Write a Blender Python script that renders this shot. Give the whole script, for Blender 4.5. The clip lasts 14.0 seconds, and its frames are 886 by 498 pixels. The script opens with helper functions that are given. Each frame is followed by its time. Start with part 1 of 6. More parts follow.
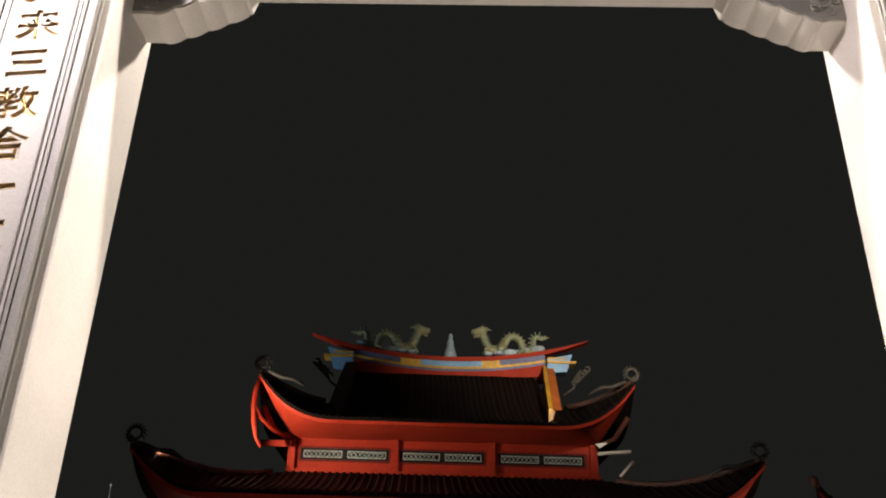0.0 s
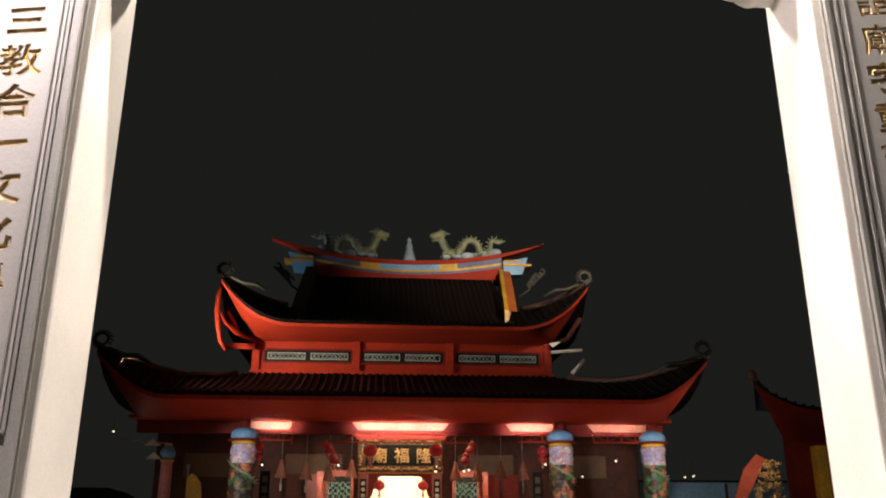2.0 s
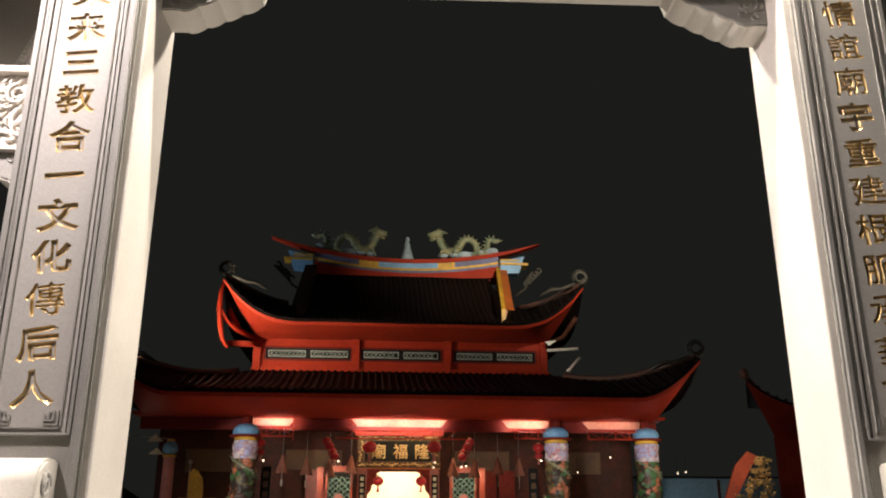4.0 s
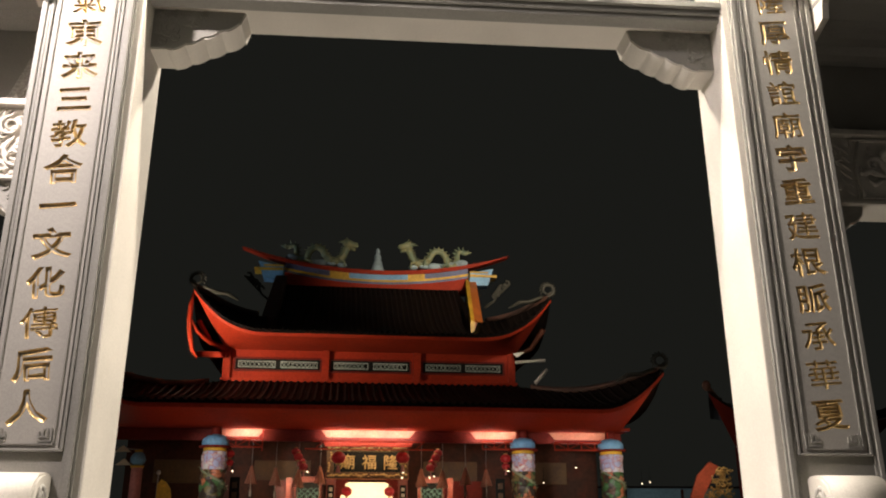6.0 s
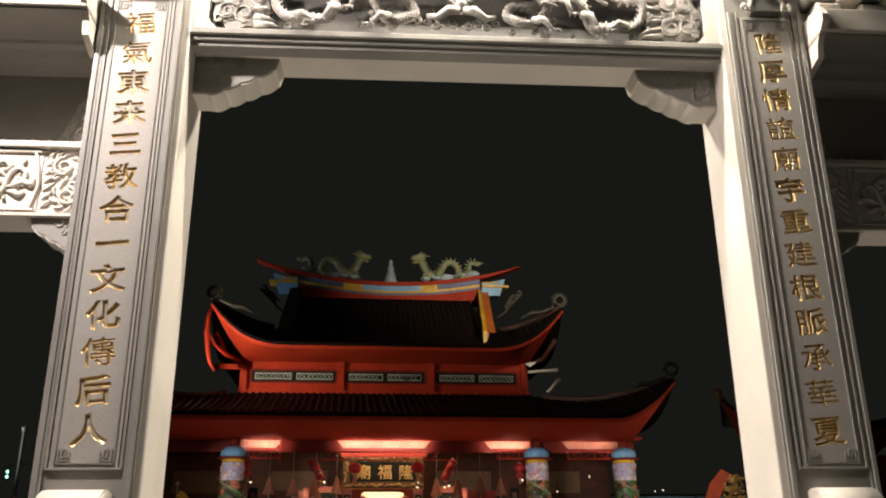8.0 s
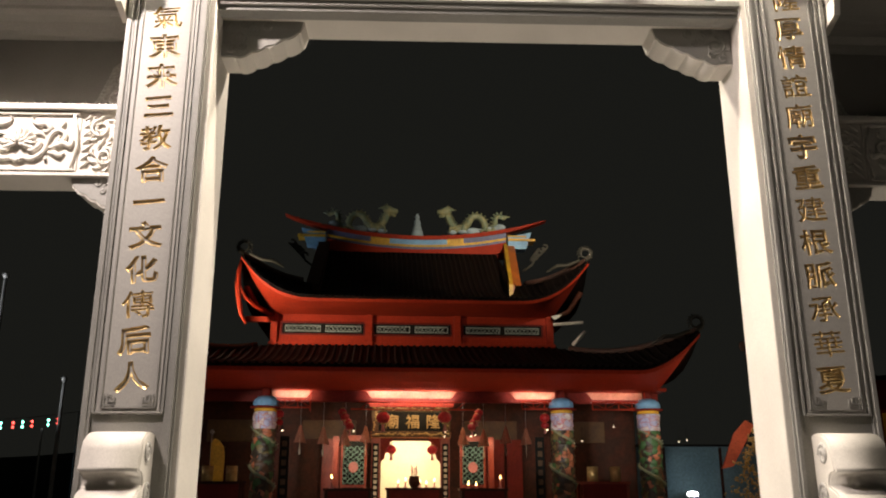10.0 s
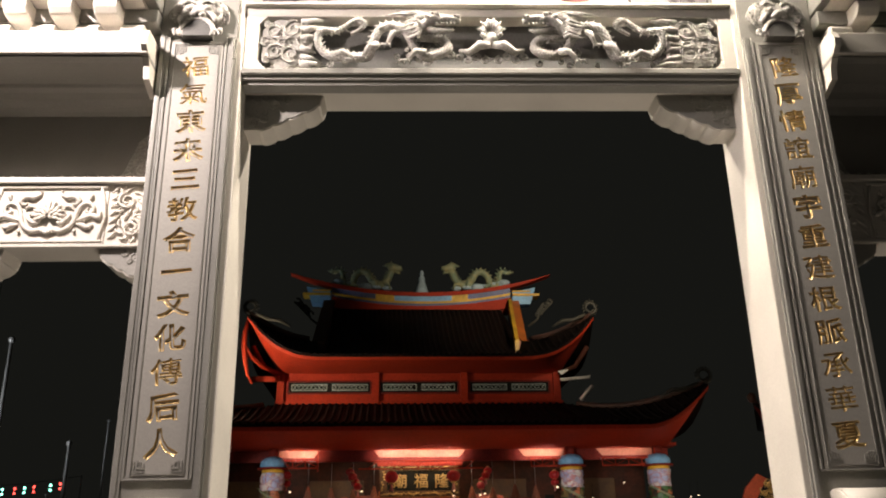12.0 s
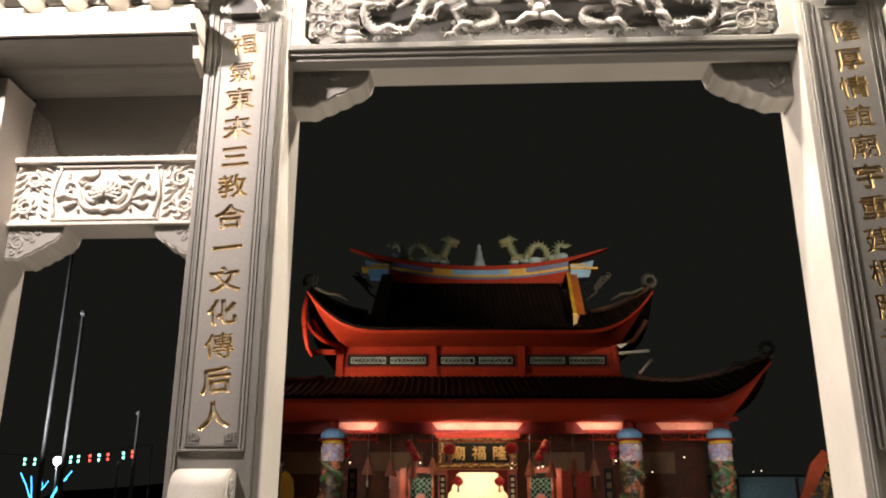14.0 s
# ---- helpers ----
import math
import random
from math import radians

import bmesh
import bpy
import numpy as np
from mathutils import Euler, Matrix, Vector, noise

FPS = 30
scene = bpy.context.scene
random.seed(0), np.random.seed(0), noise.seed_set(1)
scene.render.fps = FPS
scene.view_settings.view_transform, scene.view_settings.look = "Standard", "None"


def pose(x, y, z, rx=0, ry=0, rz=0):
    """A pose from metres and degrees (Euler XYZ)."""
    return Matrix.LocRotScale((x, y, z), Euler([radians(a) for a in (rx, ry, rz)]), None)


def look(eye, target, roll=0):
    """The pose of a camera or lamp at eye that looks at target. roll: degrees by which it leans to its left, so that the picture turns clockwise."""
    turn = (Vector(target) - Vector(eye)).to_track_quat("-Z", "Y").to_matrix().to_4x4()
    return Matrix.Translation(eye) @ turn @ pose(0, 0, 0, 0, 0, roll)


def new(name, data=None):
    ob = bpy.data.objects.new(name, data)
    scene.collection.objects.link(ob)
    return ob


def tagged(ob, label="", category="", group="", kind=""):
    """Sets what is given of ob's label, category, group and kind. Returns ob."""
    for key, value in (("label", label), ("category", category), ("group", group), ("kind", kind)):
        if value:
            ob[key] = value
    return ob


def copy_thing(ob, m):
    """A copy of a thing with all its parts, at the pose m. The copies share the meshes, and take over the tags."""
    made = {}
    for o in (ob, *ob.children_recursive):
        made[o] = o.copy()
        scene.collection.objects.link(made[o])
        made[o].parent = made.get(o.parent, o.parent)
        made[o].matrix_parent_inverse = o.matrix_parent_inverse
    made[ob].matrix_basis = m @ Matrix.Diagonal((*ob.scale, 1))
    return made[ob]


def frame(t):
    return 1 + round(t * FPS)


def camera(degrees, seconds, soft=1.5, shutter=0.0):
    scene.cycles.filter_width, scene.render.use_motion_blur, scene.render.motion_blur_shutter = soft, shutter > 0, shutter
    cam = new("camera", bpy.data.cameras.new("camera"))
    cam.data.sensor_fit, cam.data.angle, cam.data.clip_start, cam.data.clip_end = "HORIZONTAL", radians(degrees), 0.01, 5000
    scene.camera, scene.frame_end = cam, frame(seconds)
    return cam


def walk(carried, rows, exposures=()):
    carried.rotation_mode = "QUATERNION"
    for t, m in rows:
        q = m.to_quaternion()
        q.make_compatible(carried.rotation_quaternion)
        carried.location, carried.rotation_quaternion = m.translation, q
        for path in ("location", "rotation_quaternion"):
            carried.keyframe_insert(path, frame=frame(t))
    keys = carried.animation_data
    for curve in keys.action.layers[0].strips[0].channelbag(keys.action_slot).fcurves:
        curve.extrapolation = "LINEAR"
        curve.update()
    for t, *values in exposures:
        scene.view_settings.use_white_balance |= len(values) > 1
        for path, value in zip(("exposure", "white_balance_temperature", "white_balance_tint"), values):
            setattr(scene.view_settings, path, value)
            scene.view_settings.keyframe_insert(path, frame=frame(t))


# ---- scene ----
cam = camera(55.5, 14.0, 2.0)
PATH = [
    (0, (-0.226, -3.384, 1.799), (-0.26, -1.575, 2.65), 1.4),
    (0.5, (-0.231, -3.480, 1.780), (-0.337, -1.622, 2.512), 0.4),
    (1, (-0.167, -3.630, 1.865), (-0.185, -1.761, 2.577), 0.9),
    (1.5, (-0.257, -3.771, 1.842), (-0.214, -1.885, 2.508), -0.2),
    (2, (-0.340, -3.922, 1.831), (-0.266, -2.026, 2.462), -0.0),
    (2.5, (-0.345, -4.004, 1.822), (-0.289, -2.111, 2.464), 1.0),
    (2.7, (-0.354, -4.035, 1.822), (-0.312, -2.136, 2.449), 0.8),
    (4.8, (-0.513, -4.642, 1.815), (-0.369, -2.746, 2.436), 0.2),
    (5, (-0.517, -4.668, 1.822), (-0.358, -2.781, 2.465), 0.3),
    (5.5, (-0.503, -4.753, 1.836), (-0.325, -2.881, 2.516), -0.1),
    (6, (-0.48, -4.834, 1.81), (-0.325, -2.946, 2.452), -0.1),
    (6.5, (-0.447, -4.978, 1.815), (-0.33, -3.081, 2.438), 0.3),
    (7, (-0.497, -5.073, 1.829), (-0.404, -3.191, 2.499), 0.8),
    (7.5, (-0.576, -5.147, 1.824), (-0.458, -3.28, 2.532), -0.1),
    (7.7, (-0.604, -5.199, 1.823), (-0.472, -3.327, 2.515), -0.5),
    (9.8, (-0.569, -5.483, 1.763), (-0.483, -3.564, 2.318), 0.3),
    (10, (-0.564, -5.507, 1.763), (-0.497, -3.587, 2.317), 0.0),
    (10.5, (-0.56, -5.562, 1.785), (-0.551, -3.647, 2.361), -0.0),
    (11, (-0.562, -5.616, 1.801), (-0.573, -3.722, 2.444), 0.8),
    (11.5, (-0.612, -5.66, 1.794), (-0.587, -3.784, 2.488), 0.0),
    (12, (-0.69, -5.688, 1.772), (-0.627, -3.808, 2.45), -1.0),
    (12.5, (-0.745, -5.638, 1.783), (-0.693, -3.739, 2.408), -0.6),
    (12.8, (-0.771, -5.646, 1.784), (-0.758, -3.742, 2.398), -0.6),
    (13, (-0.748, -5.695, 1.772), (-0.755, -3.788, 2.372), -0.1),
    (13.5, (-0.676, -5.702, 1.774), (-0.684, -3.795, 2.376), 0.2),
    (14, (-0.601, -5.675, 1.784), (-0.679, -3.775, 2.404), 0.0),
]
walk(cam, [(t, look(eye, target, roll)) for t, eye, target, roll in PATH],
     ((0.0, 0.62, 6250, 18), (2.7, 0.62, 6250, 18), (5.0, 0.55, 6450, 12), (7.5, 0.22, 6550, 12), (10.0, 0.36, 6600, 13), (12.0, 0.05, 6600, 13), (14.0, 0.17, 6600, 14)))

# ---------------------------------------------------------------- night sky, lamps
world = bpy.data.worlds.new("night")
scene.world = world
world.use_nodes = True
world.node_tree.nodes["Background"].inputs[0].default_value = (0.97, 1.0, 0.84, 1)
world.node_tree.nodes["Background"].inputs[1].default_value = 0.0074

TEMPLE = pose(-0.43, 22.85, 0.0, 0, 0, 2.4)


def lamp(name, kind, m, power, colour, size=0.3, size_y=None, cone=60, blend=0.5):
    data = bpy.data.lights.new(name, kind)
    data.energy, data.color = power, colour
    if kind == "AREA":
        data.size = size
        if size_y:
            data.shape, data.size_y = "RECTANGLE", size_y
    else:
        data.shadow_soft_size = size
    if kind == "SPOT":
        data.spot_size, data.spot_blend = radians(cone), blend
    ob = new(name, data)
    ob.matrix_world = m
    return ob


WARM, COOL = (1.0, 0.905, 0.765), (1.0, 0.885, 0.83)
# lamp under the eave of the side bay
lamp("side_bay_lamp", "SPOT", look((-4.3, -1.6, 6.7), (-2.9, 0.3, 4.2)), 1420, COOL, 0.1, cone=125, blend=0.7)
# floodlight behind the gate, high up: lights the reveals of the opening
lamp("floodlight_back", "SPOT", look((0.0, 1.75, 7.4), (0, 0.6, 2.4)), 770, WARM, 0.1, cone=120, blend=0.3)
# lamp hidden above the dragon beam, shining down
lamp("beam_lamp", "AREA", pose(0.1, -0.4, 6.9), 310, WARM, 3.5, 0.08)
# unseen uplight at the foot of the gate, and an added fill in front
lamp("foot_lamp", "AREA", look((0, 0.9, 0.2), (0, 0.55, 5)), 48, WARM, 2.2, 0.3)
lamp("front_fill", "SPOT", look((0.2, -7.6, 7.2), (0.1, 0, 5.2)), 110, WARM, 0.2, cone=38, blend=0.7)
# floodlights on the lower temple roof and on a mast beside the temple
lamp("roof_floodlight", "SPOT", TEMPLE @ look((-8.5, -1.9, 6.5), (4.0, 3.0, 10.8)), 3500, (1.0, 0.84, 0.64), 0.12, cone=76, blend=0.3)
lamp("mast_floodlight", "SPOT", TEMPLE @ look((8.0, -14.0, 13.0), (5.2, 6.6, 12.5)), 11500, (1.0, 0.84, 0.62), 0.2, cone=38, blend=1.0)
# tubes on the porch trusses, shining at the lintel board behind them
for u, w, p in ((-4.33, 1.45, 13), (-0.17, 2.9, 27), (4.08, 1.6, 13), (6.97, 1.9, 7)):
    lamp("porch_tube", "AREA", TEMPLE @ pose(u, 0.16, 4.66, 122, 0, 0), p, (1.0, 0.9, 0.8), w, 0.06).data.spread = radians(120)
# light of the hall and of the porch bulbs, with fills before and in the porch
lamp("hall_lamp", "AREA", TEMPLE @ pose(0, 6.6, 4.6, 0, 0, 0), 270, (1.0, 0.85, 0.6), 1.6, 1.6)
# unseen strip added for the light bounced up onto the soffit
lamp("soffit_fill", "AREA", TEMPLE @ pose(0.6, -1.6, 2.6, 188, 0, 0), 34, (1.0, 0.66, 0.45), 14.5, 0.15)
lamp("porch_bulbs", "AREA", TEMPLE @ pose(0, 1.55, 3.5, 42, 0, 0), 80, (1.0, 0.74, 0.48), 9.0, 0.1)
# unseen fill added to lift the name board
lamp("sign_fill", "AREA", TEMPLE @ pose(0, 0.72, 4.62, 30, 0, 0), 30, (1.0, 0.7, 0.42), 4.0, 0.12)
# one unseen spot per column, added to brighten its paint
for u in (-4.97, 4.85, 7.82):
    lamp("column_fill", "SPOT", TEMPLE @ look((u - 2.4, -7.5, 3.9), (u, 0, 3.7)), 800, (1.0, 0.93, 0.84), 0.15, cone=23, blend=0.6)
# bulb on the post beside the porch, and an unseen fill added at the pavilion
lamp("yard_flood", "SPOT", look((12.7, 34.6, 1.9), (13.2, 36.5, 2.2)), 22, (0.75, 0.9, 1.0), 0.15, cone=150, blend=0.8)
lamp("post_bulb", "POINT", TEMPLE @ pose(-9.0, 1.6, 3.2), 6, (1.0, 0.85, 0.65), 0.05)
lamp("pavilion_fill", "POINT", TEMPLE @ pose(10.3, -2.2, 4.4), 70, (1.0, 0.78, 0.5), 0.05)


# ---------------------------------------------------------------- materials
def material(name, colour, rough=0.6, metal=0.0, second=None, grain=40.0, stain=1.3, bump=0.15, depth=0.004,
             glow=0.0, glow_colour=None, speck=0.12, vary=0.0):
    """A painted, stone or metal surface: fine grain, broad stains, relief."""
    m = bpy.data.materials.new(name)
    m.use_nodes = True
    n, l = m.node_tree.nodes, m.node_tree.links
    b = n["Principled BSDF"]
    co = n.new("ShaderNodeTexCoord")
    fine, wide = n.new("ShaderNodeTexNoise"), n.new("ShaderNodeTexNoise")
    fine.inputs["Scale"].default_value, fine.inputs["Detail"].default_value = grain, 6
    wide.inputs["Scale"].default_value, wide.inputs["Detail"].default_value = stain, 5
    for t in (fine, wide):
        l.new(co.outputs["Object"], t.inputs["Vector"])
    second = second or tuple(c * 0.62 for c in colour)
    ramp = n.new("ShaderNodeValToRGB")
    ramp.color_ramp.elements[0].position, ramp.color_ramp.elements[1].position = 0.36, 0.66
    ramp.color_ramp.elements[0].color, ramp.color_ramp.elements[1].color = (*second, 1), (*colour, 1)
    l.new(wide.outputs["Fac"], ramp.inputs["Fac"])
    mix = n.new("ShaderNodeMix")
    mix.data_type, mix.blend_type = "RGBA", "MULTIPLY"
    speckle = n.new("ShaderNodeMapRange")
    speckle.inputs["From Min"].default_value, speckle.inputs["From Max"].default_value = 0.3, 0.7
    speckle.inputs["To Min"].default_value, speckle.inputs["To Max"].default_value = 1 - 2 * speck, 1 + speck
    l.new(fine.outputs["Fac"], speckle.inputs["Value"])
    mix.inputs["Factor"].default_value = 1
    l.new(ramp.outputs["Color"], mix.inputs["A"])
    l.new(speckle.outputs["Result"], mix.inputs["B"])
    last = mix.outputs["Result"]
    if vary:
        info, span, tint = n.new("ShaderNodeObjectInfo"), n.new("ShaderNodeMapRange"), n.new("ShaderNodeMix")
        span.inputs["To Min"].default_value, span.inputs["To Max"].default_value = 1 - vary, 1 + vary
        tint.data_type, tint.blend_type = "RGBA", "MULTIPLY"
        tint.inputs["Factor"].default_value = 1
        l.new(info.outputs["Random"], span.inputs["Value"])
        l.new(last, tint.inputs["A"])
        l.new(span.outputs["Result"], tint.inputs["B"])
        last = tint.outputs["Result"]
    l.new(last, b.inputs["Base Color"])
    rr = n.new("ShaderNodeMapRange")
    rr.inputs["To Min"].default_value, rr.inputs["To Max"].default_value = max(0.05, rough - 0.12), min(1, rough + 0.12)
    l.new(wide.outputs["Fac"], rr.inputs["Value"])
    l.new(rr.outputs["Result"], b.inputs["Roughness"])
    b.inputs["Metallic"].default_value = metal
    if bump:
        bp = n.new("ShaderNodeBump")
        bp.inputs["Strength"].default_value, bp.inputs["Distance"].default_value = bump, depth
        l.new(fine.outputs["Fac"], bp.inputs["Height"])
        l.new(bp.outputs["Normal"], b.inputs["Normal"])
    if glow:
        b.inputs["Emission Color"].default_value = (*(glow_colour or colour), 1)
        b.inputs["Emission Strength"].default_value = glow
    return m


M = {
    "white_stone": material("pale_granite", (0.66, 0.62, 0.55), 0.55, second=(0.57, 0.535, 0.475), grain=90, bump=0.12, depth=0.003, speck=0.05),
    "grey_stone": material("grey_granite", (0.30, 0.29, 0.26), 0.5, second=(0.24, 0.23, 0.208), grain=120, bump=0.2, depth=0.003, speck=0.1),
    "carved": material("carved_granite", (0.47, 0.45, 0.41), 0.55, second=(0.37, 0.355, 0.325), grain=60, bump=0.35, depth=0.008, speck=0.18),
    "shade_stone": material("shade_coloured_granite", (0.12, 0.116, 0.108), 0.5, grain=90, bump=0.3),
    "dark_stone": material("dark_granite", (0.16, 0.155, 0.15), 0.45, second=(0.10, 0.10, 0.098), grain=120, bump=0.3, speck=0.2),
    "gold": material("gilding", (0.72, 0.51, 0.22), 0.4, 0.5, second=(0.46, 0.3, 0.1), grain=60, stain=6, bump=0.35),
    "panel_stone": material("smooth_granite", (0.39, 0.37, 0.335), 0.5, second=(0.375, 0.355, 0.322), grain=120, stain=0.6, bump=0.15, depth=0.003, speck=0.07),
    "cut_gold": material("gilded_cut", (0.66, 0.47, 0.21), 0.34, 0.5, second=(0.45, 0.29, 0.1), grain=60, stain=9, bump=0.3),
    "red_paint": material("red_paint", (0.40, 0.038, 0.013), 0.6, second=(0.31, 0.027, 0.01), grain=14, stain=0.8),
    "scroll_work": material("weathered_ceramic", (0.045, 0.042, 0.03), 0.6, second=(0.025, 0.025, 0.018), grain=12),
    "ochre": material("ochre_timber", (0.12, 0.06, 0.014), 0.6, second=(0.07, 0.03, 0.008), grain=10),
    "deep_red": material("oxide_red_paint", (0.20, 0.024, 0.013), 0.6, second=(0.13, 0.014, 0.011), grain=14, stain=0.8),
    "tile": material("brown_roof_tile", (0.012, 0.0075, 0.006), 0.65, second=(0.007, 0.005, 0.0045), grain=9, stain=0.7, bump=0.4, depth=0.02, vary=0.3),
    "ridge_brown": material("weathered_ridge_plaster", (0.085, 0.035, 0.022), 0.7, second=(0.05, 0.022, 0.015), grain=10),
    "peach": material("tube_light_peach", (0.56, 0.21, 0.13), 0.55, grain=12),
    "orange": material("orange_paint", (0.62, 0.17, 0.03), 0.5, grain=12),
    "yellow": material("yellow_paint", (0.85, 0.5, 0.045), 0.5, grain=12),
    "blue": material("sky_blue_paint", (0.22, 0.48, 0.72), 0.45, second=(0.16, 0.36, 0.6), grain=12),
    "violet": material("grey_blue_paint", (0.15, 0.17, 0.32), 0.5, grain=12),
    "pale_blue": material("pale_blue_paint", (0.42, 0.55, 0.62), 0.55, grain=12),
    "green": material("green_paint", (0.06, 0.2, 0.07), 0.5, grain=12),
    "olive": material("dragon_scale_paint", (0.36, 0.34, 0.17), 0.5, second=(0.17, 0.24, 0.16), grain=18, stain=4),
    "cream": material("cream_paint", (0.72, 0.62, 0.46), 0.6, grain=12),
    "coral": material("coral_red_paint", (0.66, 0.13, 0.07), 0.5, grain=12),
    "rose": material("rose_paint", (0.6, 0.22, 0.2), 0.5, grain=12),
    "black": material("black_lacquer", (0.015, 0.016, 0.013), 0.6, grain=12),
    "lattice": material("grey_green_lattice", (0.42, 0.5, 0.44), 0.6, grain=20),
    "brown": material("dark_timber", (0.075, 0.022, 0.012), 0.6, second=(0.045, 0.02, 0.012), grain=8, stain=2),
    "door_red": material("door_lacquer", (0.32, 0.055, 0.025), 0.4, second=(0.22, 0.035, 0.016), grain=10),
    "turquoise": material("turquoise_paint", (0.16, 0.33, 0.28), 0.5, grain=16),
    "lantern": material("red_lantern_silk", (0.5, 0.02, 0.025), 0.4, grain=12, glow=0.015, glow_colour=(0.8, 0.06, 0.05)),
    "incense": material("incense_coil", (0.5, 0.2, 0.12), 0.8, grain=30),
    "steel": material("galvanised_steel", (0.45, 0.45, 0.43), 0.45, 0.3, grain=30),
    "white_metal": material("white_painted_steel", (0.8, 0.78, 0.72), 0.4, grain=20),
    "teal_wall": material("teal_plaster", (0.22, 0.33, 0.36), 0.8, second=(0.17, 0.26, 0.29), grain=8, stain=0.5),
    "hall": material("hall_plaster", (0.8, 0.68, 0.46), 0.7, second=(0.74, 0.62, 0.41), grain=20),
    "paving": material("concrete_paving", (0.24, 0.235, 0.22), 0.8, second=(0.17, 0.165, 0.16), grain=30, stain=0.4, bump=0.4),
    "flame": material("candle_flame", (1.0, 0.7, 0.3), 0.5, glow=12, glow_colour=(1.0, 0.62, 0.2), bump=0),
    "lamp_white": material("floodlight_glass", (1, 1, 1), 0.3, glow=60, glow_colour=(0.85, 0.93, 1.0), bump=0),
    "led_green": material("green_led", (0.2, 1, 0.7), 0.4, glow=5, glow_colour=(0.25, 1.0, 0.75), bump=0),
    "led_red": material("red_led", (1, 0.1, 0.08), 0.4, glow=4, glow_colour=(1.0, 0.08, 0.06), bump=0),
    "led_blue": material("blue_led", (0.1, 0.6, 1), 0.4, glow=3.5, glow_colour=(0.06, 0.5, 1.0), bump=0),
    "bulb": material("bulb_glass", (1, 0.9, 0.75), 0.4, glow=2.2, glow_colour=(1, 0.75, 0.48), bump=0),
    "leaf": material("dark_foliage", (0.05, 0.08, 0.03), 0.6, grain=20),
    "backdrop": material("night_hill", (0.012, 0.016, 0.018), 0.9, grain=3),
}


def painted_relief(name, stops, size, line):
    """Cells of several paints with a thin line between them, as on a carved and painted column."""
    m = bpy.data.materials.new(name)
    m.use_nodes = True
    n, l = m.node_tree.nodes, m.node_tree.links
    b = n["Principled BSDF"]
    co, warp, add = n.new("ShaderNodeTexCoord"), n.new("ShaderNodeTexNoise"), n.new("ShaderNodeMix")
    warp.inputs["Scale"].default_value = 4.0
    add.data_type, add.blend_type = "RGBA", "LINEAR_LIGHT"
    add.inputs["Factor"].default_value = 0.12
    l.new(co.outputs["Object"], warp.inputs["Vector"])
    l.new(co.outputs["Object"], add.inputs["A"])
    l.new(warp.outputs["Color"], add.inputs["B"])
    cell, rim = n.new("ShaderNodeTexVoronoi"), n.new("ShaderNodeTexVoronoi")
    rim.feature = "DISTANCE_TO_EDGE"
    for t in (cell, rim):
        t.inputs["Scale"].default_value = 1 / size
        l.new(add.outputs["Result"], t.inputs["Vector"])
    ramp, edge, mix = n.new("ShaderNodeValToRGB"), n.new("ShaderNodeMapRange"), n.new("ShaderNodeMix")
    ramp.color_ramp.interpolation = "CONSTANT"
    while len(ramp.color_ramp.elements) < len(stops):
        ramp.color_ramp.elements.new(0.5)
    for i, (e, c) in enumerate(zip(ramp.color_ramp.elements, stops)):
        e.position, e.color = i / len(stops), (*c, 1)
    l.new(cell.outputs["Color"], ramp.inputs["Fac"])
    edge.inputs["From Max"].default_value = 0.07
    l.new(rim.outputs["Distance"], edge.inputs["Value"])
    mix.data_type = "RGBA"
    mix.inputs["A"].default_value = (*line, 1)
    l.new(edge.outputs["Result"], mix.inputs["Factor"])
    l.new(ramp.outputs["Color"], mix.inputs["B"])
    l.new(mix.outputs["Result"], b.inputs["Base Color"])
    b.inputs["Roughness"].default_value = 0.5
    return m


M["leaf_paint"] = painted_relief("painted_leaves", ((0.05, 0.03, 0.02), (0.06, 0.15, 0.05), (0.10, 0.05, 0.025), (0.5, 0.17, 0.08), (0.04, 0.03, 0.02), (0.16, 0.13, 0.05), (0.06, 0.10, 0.05)), 0.2, (0.03, 0.02, 0.015))
M["cloud_paint"] = painted_relief("painted_clouds", ((0.6, 0.58, 0.66), (0.42, 0.45, 0.66), (0.66, 0.62, 0.62), (0.5, 0.48, 0.62)), 0.19, (0.45, 0.08, 0.06))
for dull, level in (("tile", 0.08), ("black", 0.1), ("red_paint", 0.15), ("brown", 0.15), ("deep_red", 0.15)):
    M[dull].node_tree.nodes["Principled BSDF"].inputs["Specular IOR Level"].default_value = level


# ---------------------------------------------------------------- shape helpers
def box(bm, x0, x1, y0, y1, z0, z1, bevel=0.0):
    made = bmesh.ops.create_cube(bm, size=1)["verts"]
    for v in made:
        v.co = Vector(((x0 + x1) / 2 + v.co.x * (x1 - x0), (y0 + y1) / 2 + v.co.y * (y1 - y0), (z0 + z1) / 2 + v.co.z * (z1 - z0)))
    if bevel:
        edges = list({e for v in made for e in v.link_edges})
        bmesh.ops.bevel(bm, geom=edges, offset=bevel, segments=2, affect="EDGES", profile=0.6)
    return bm


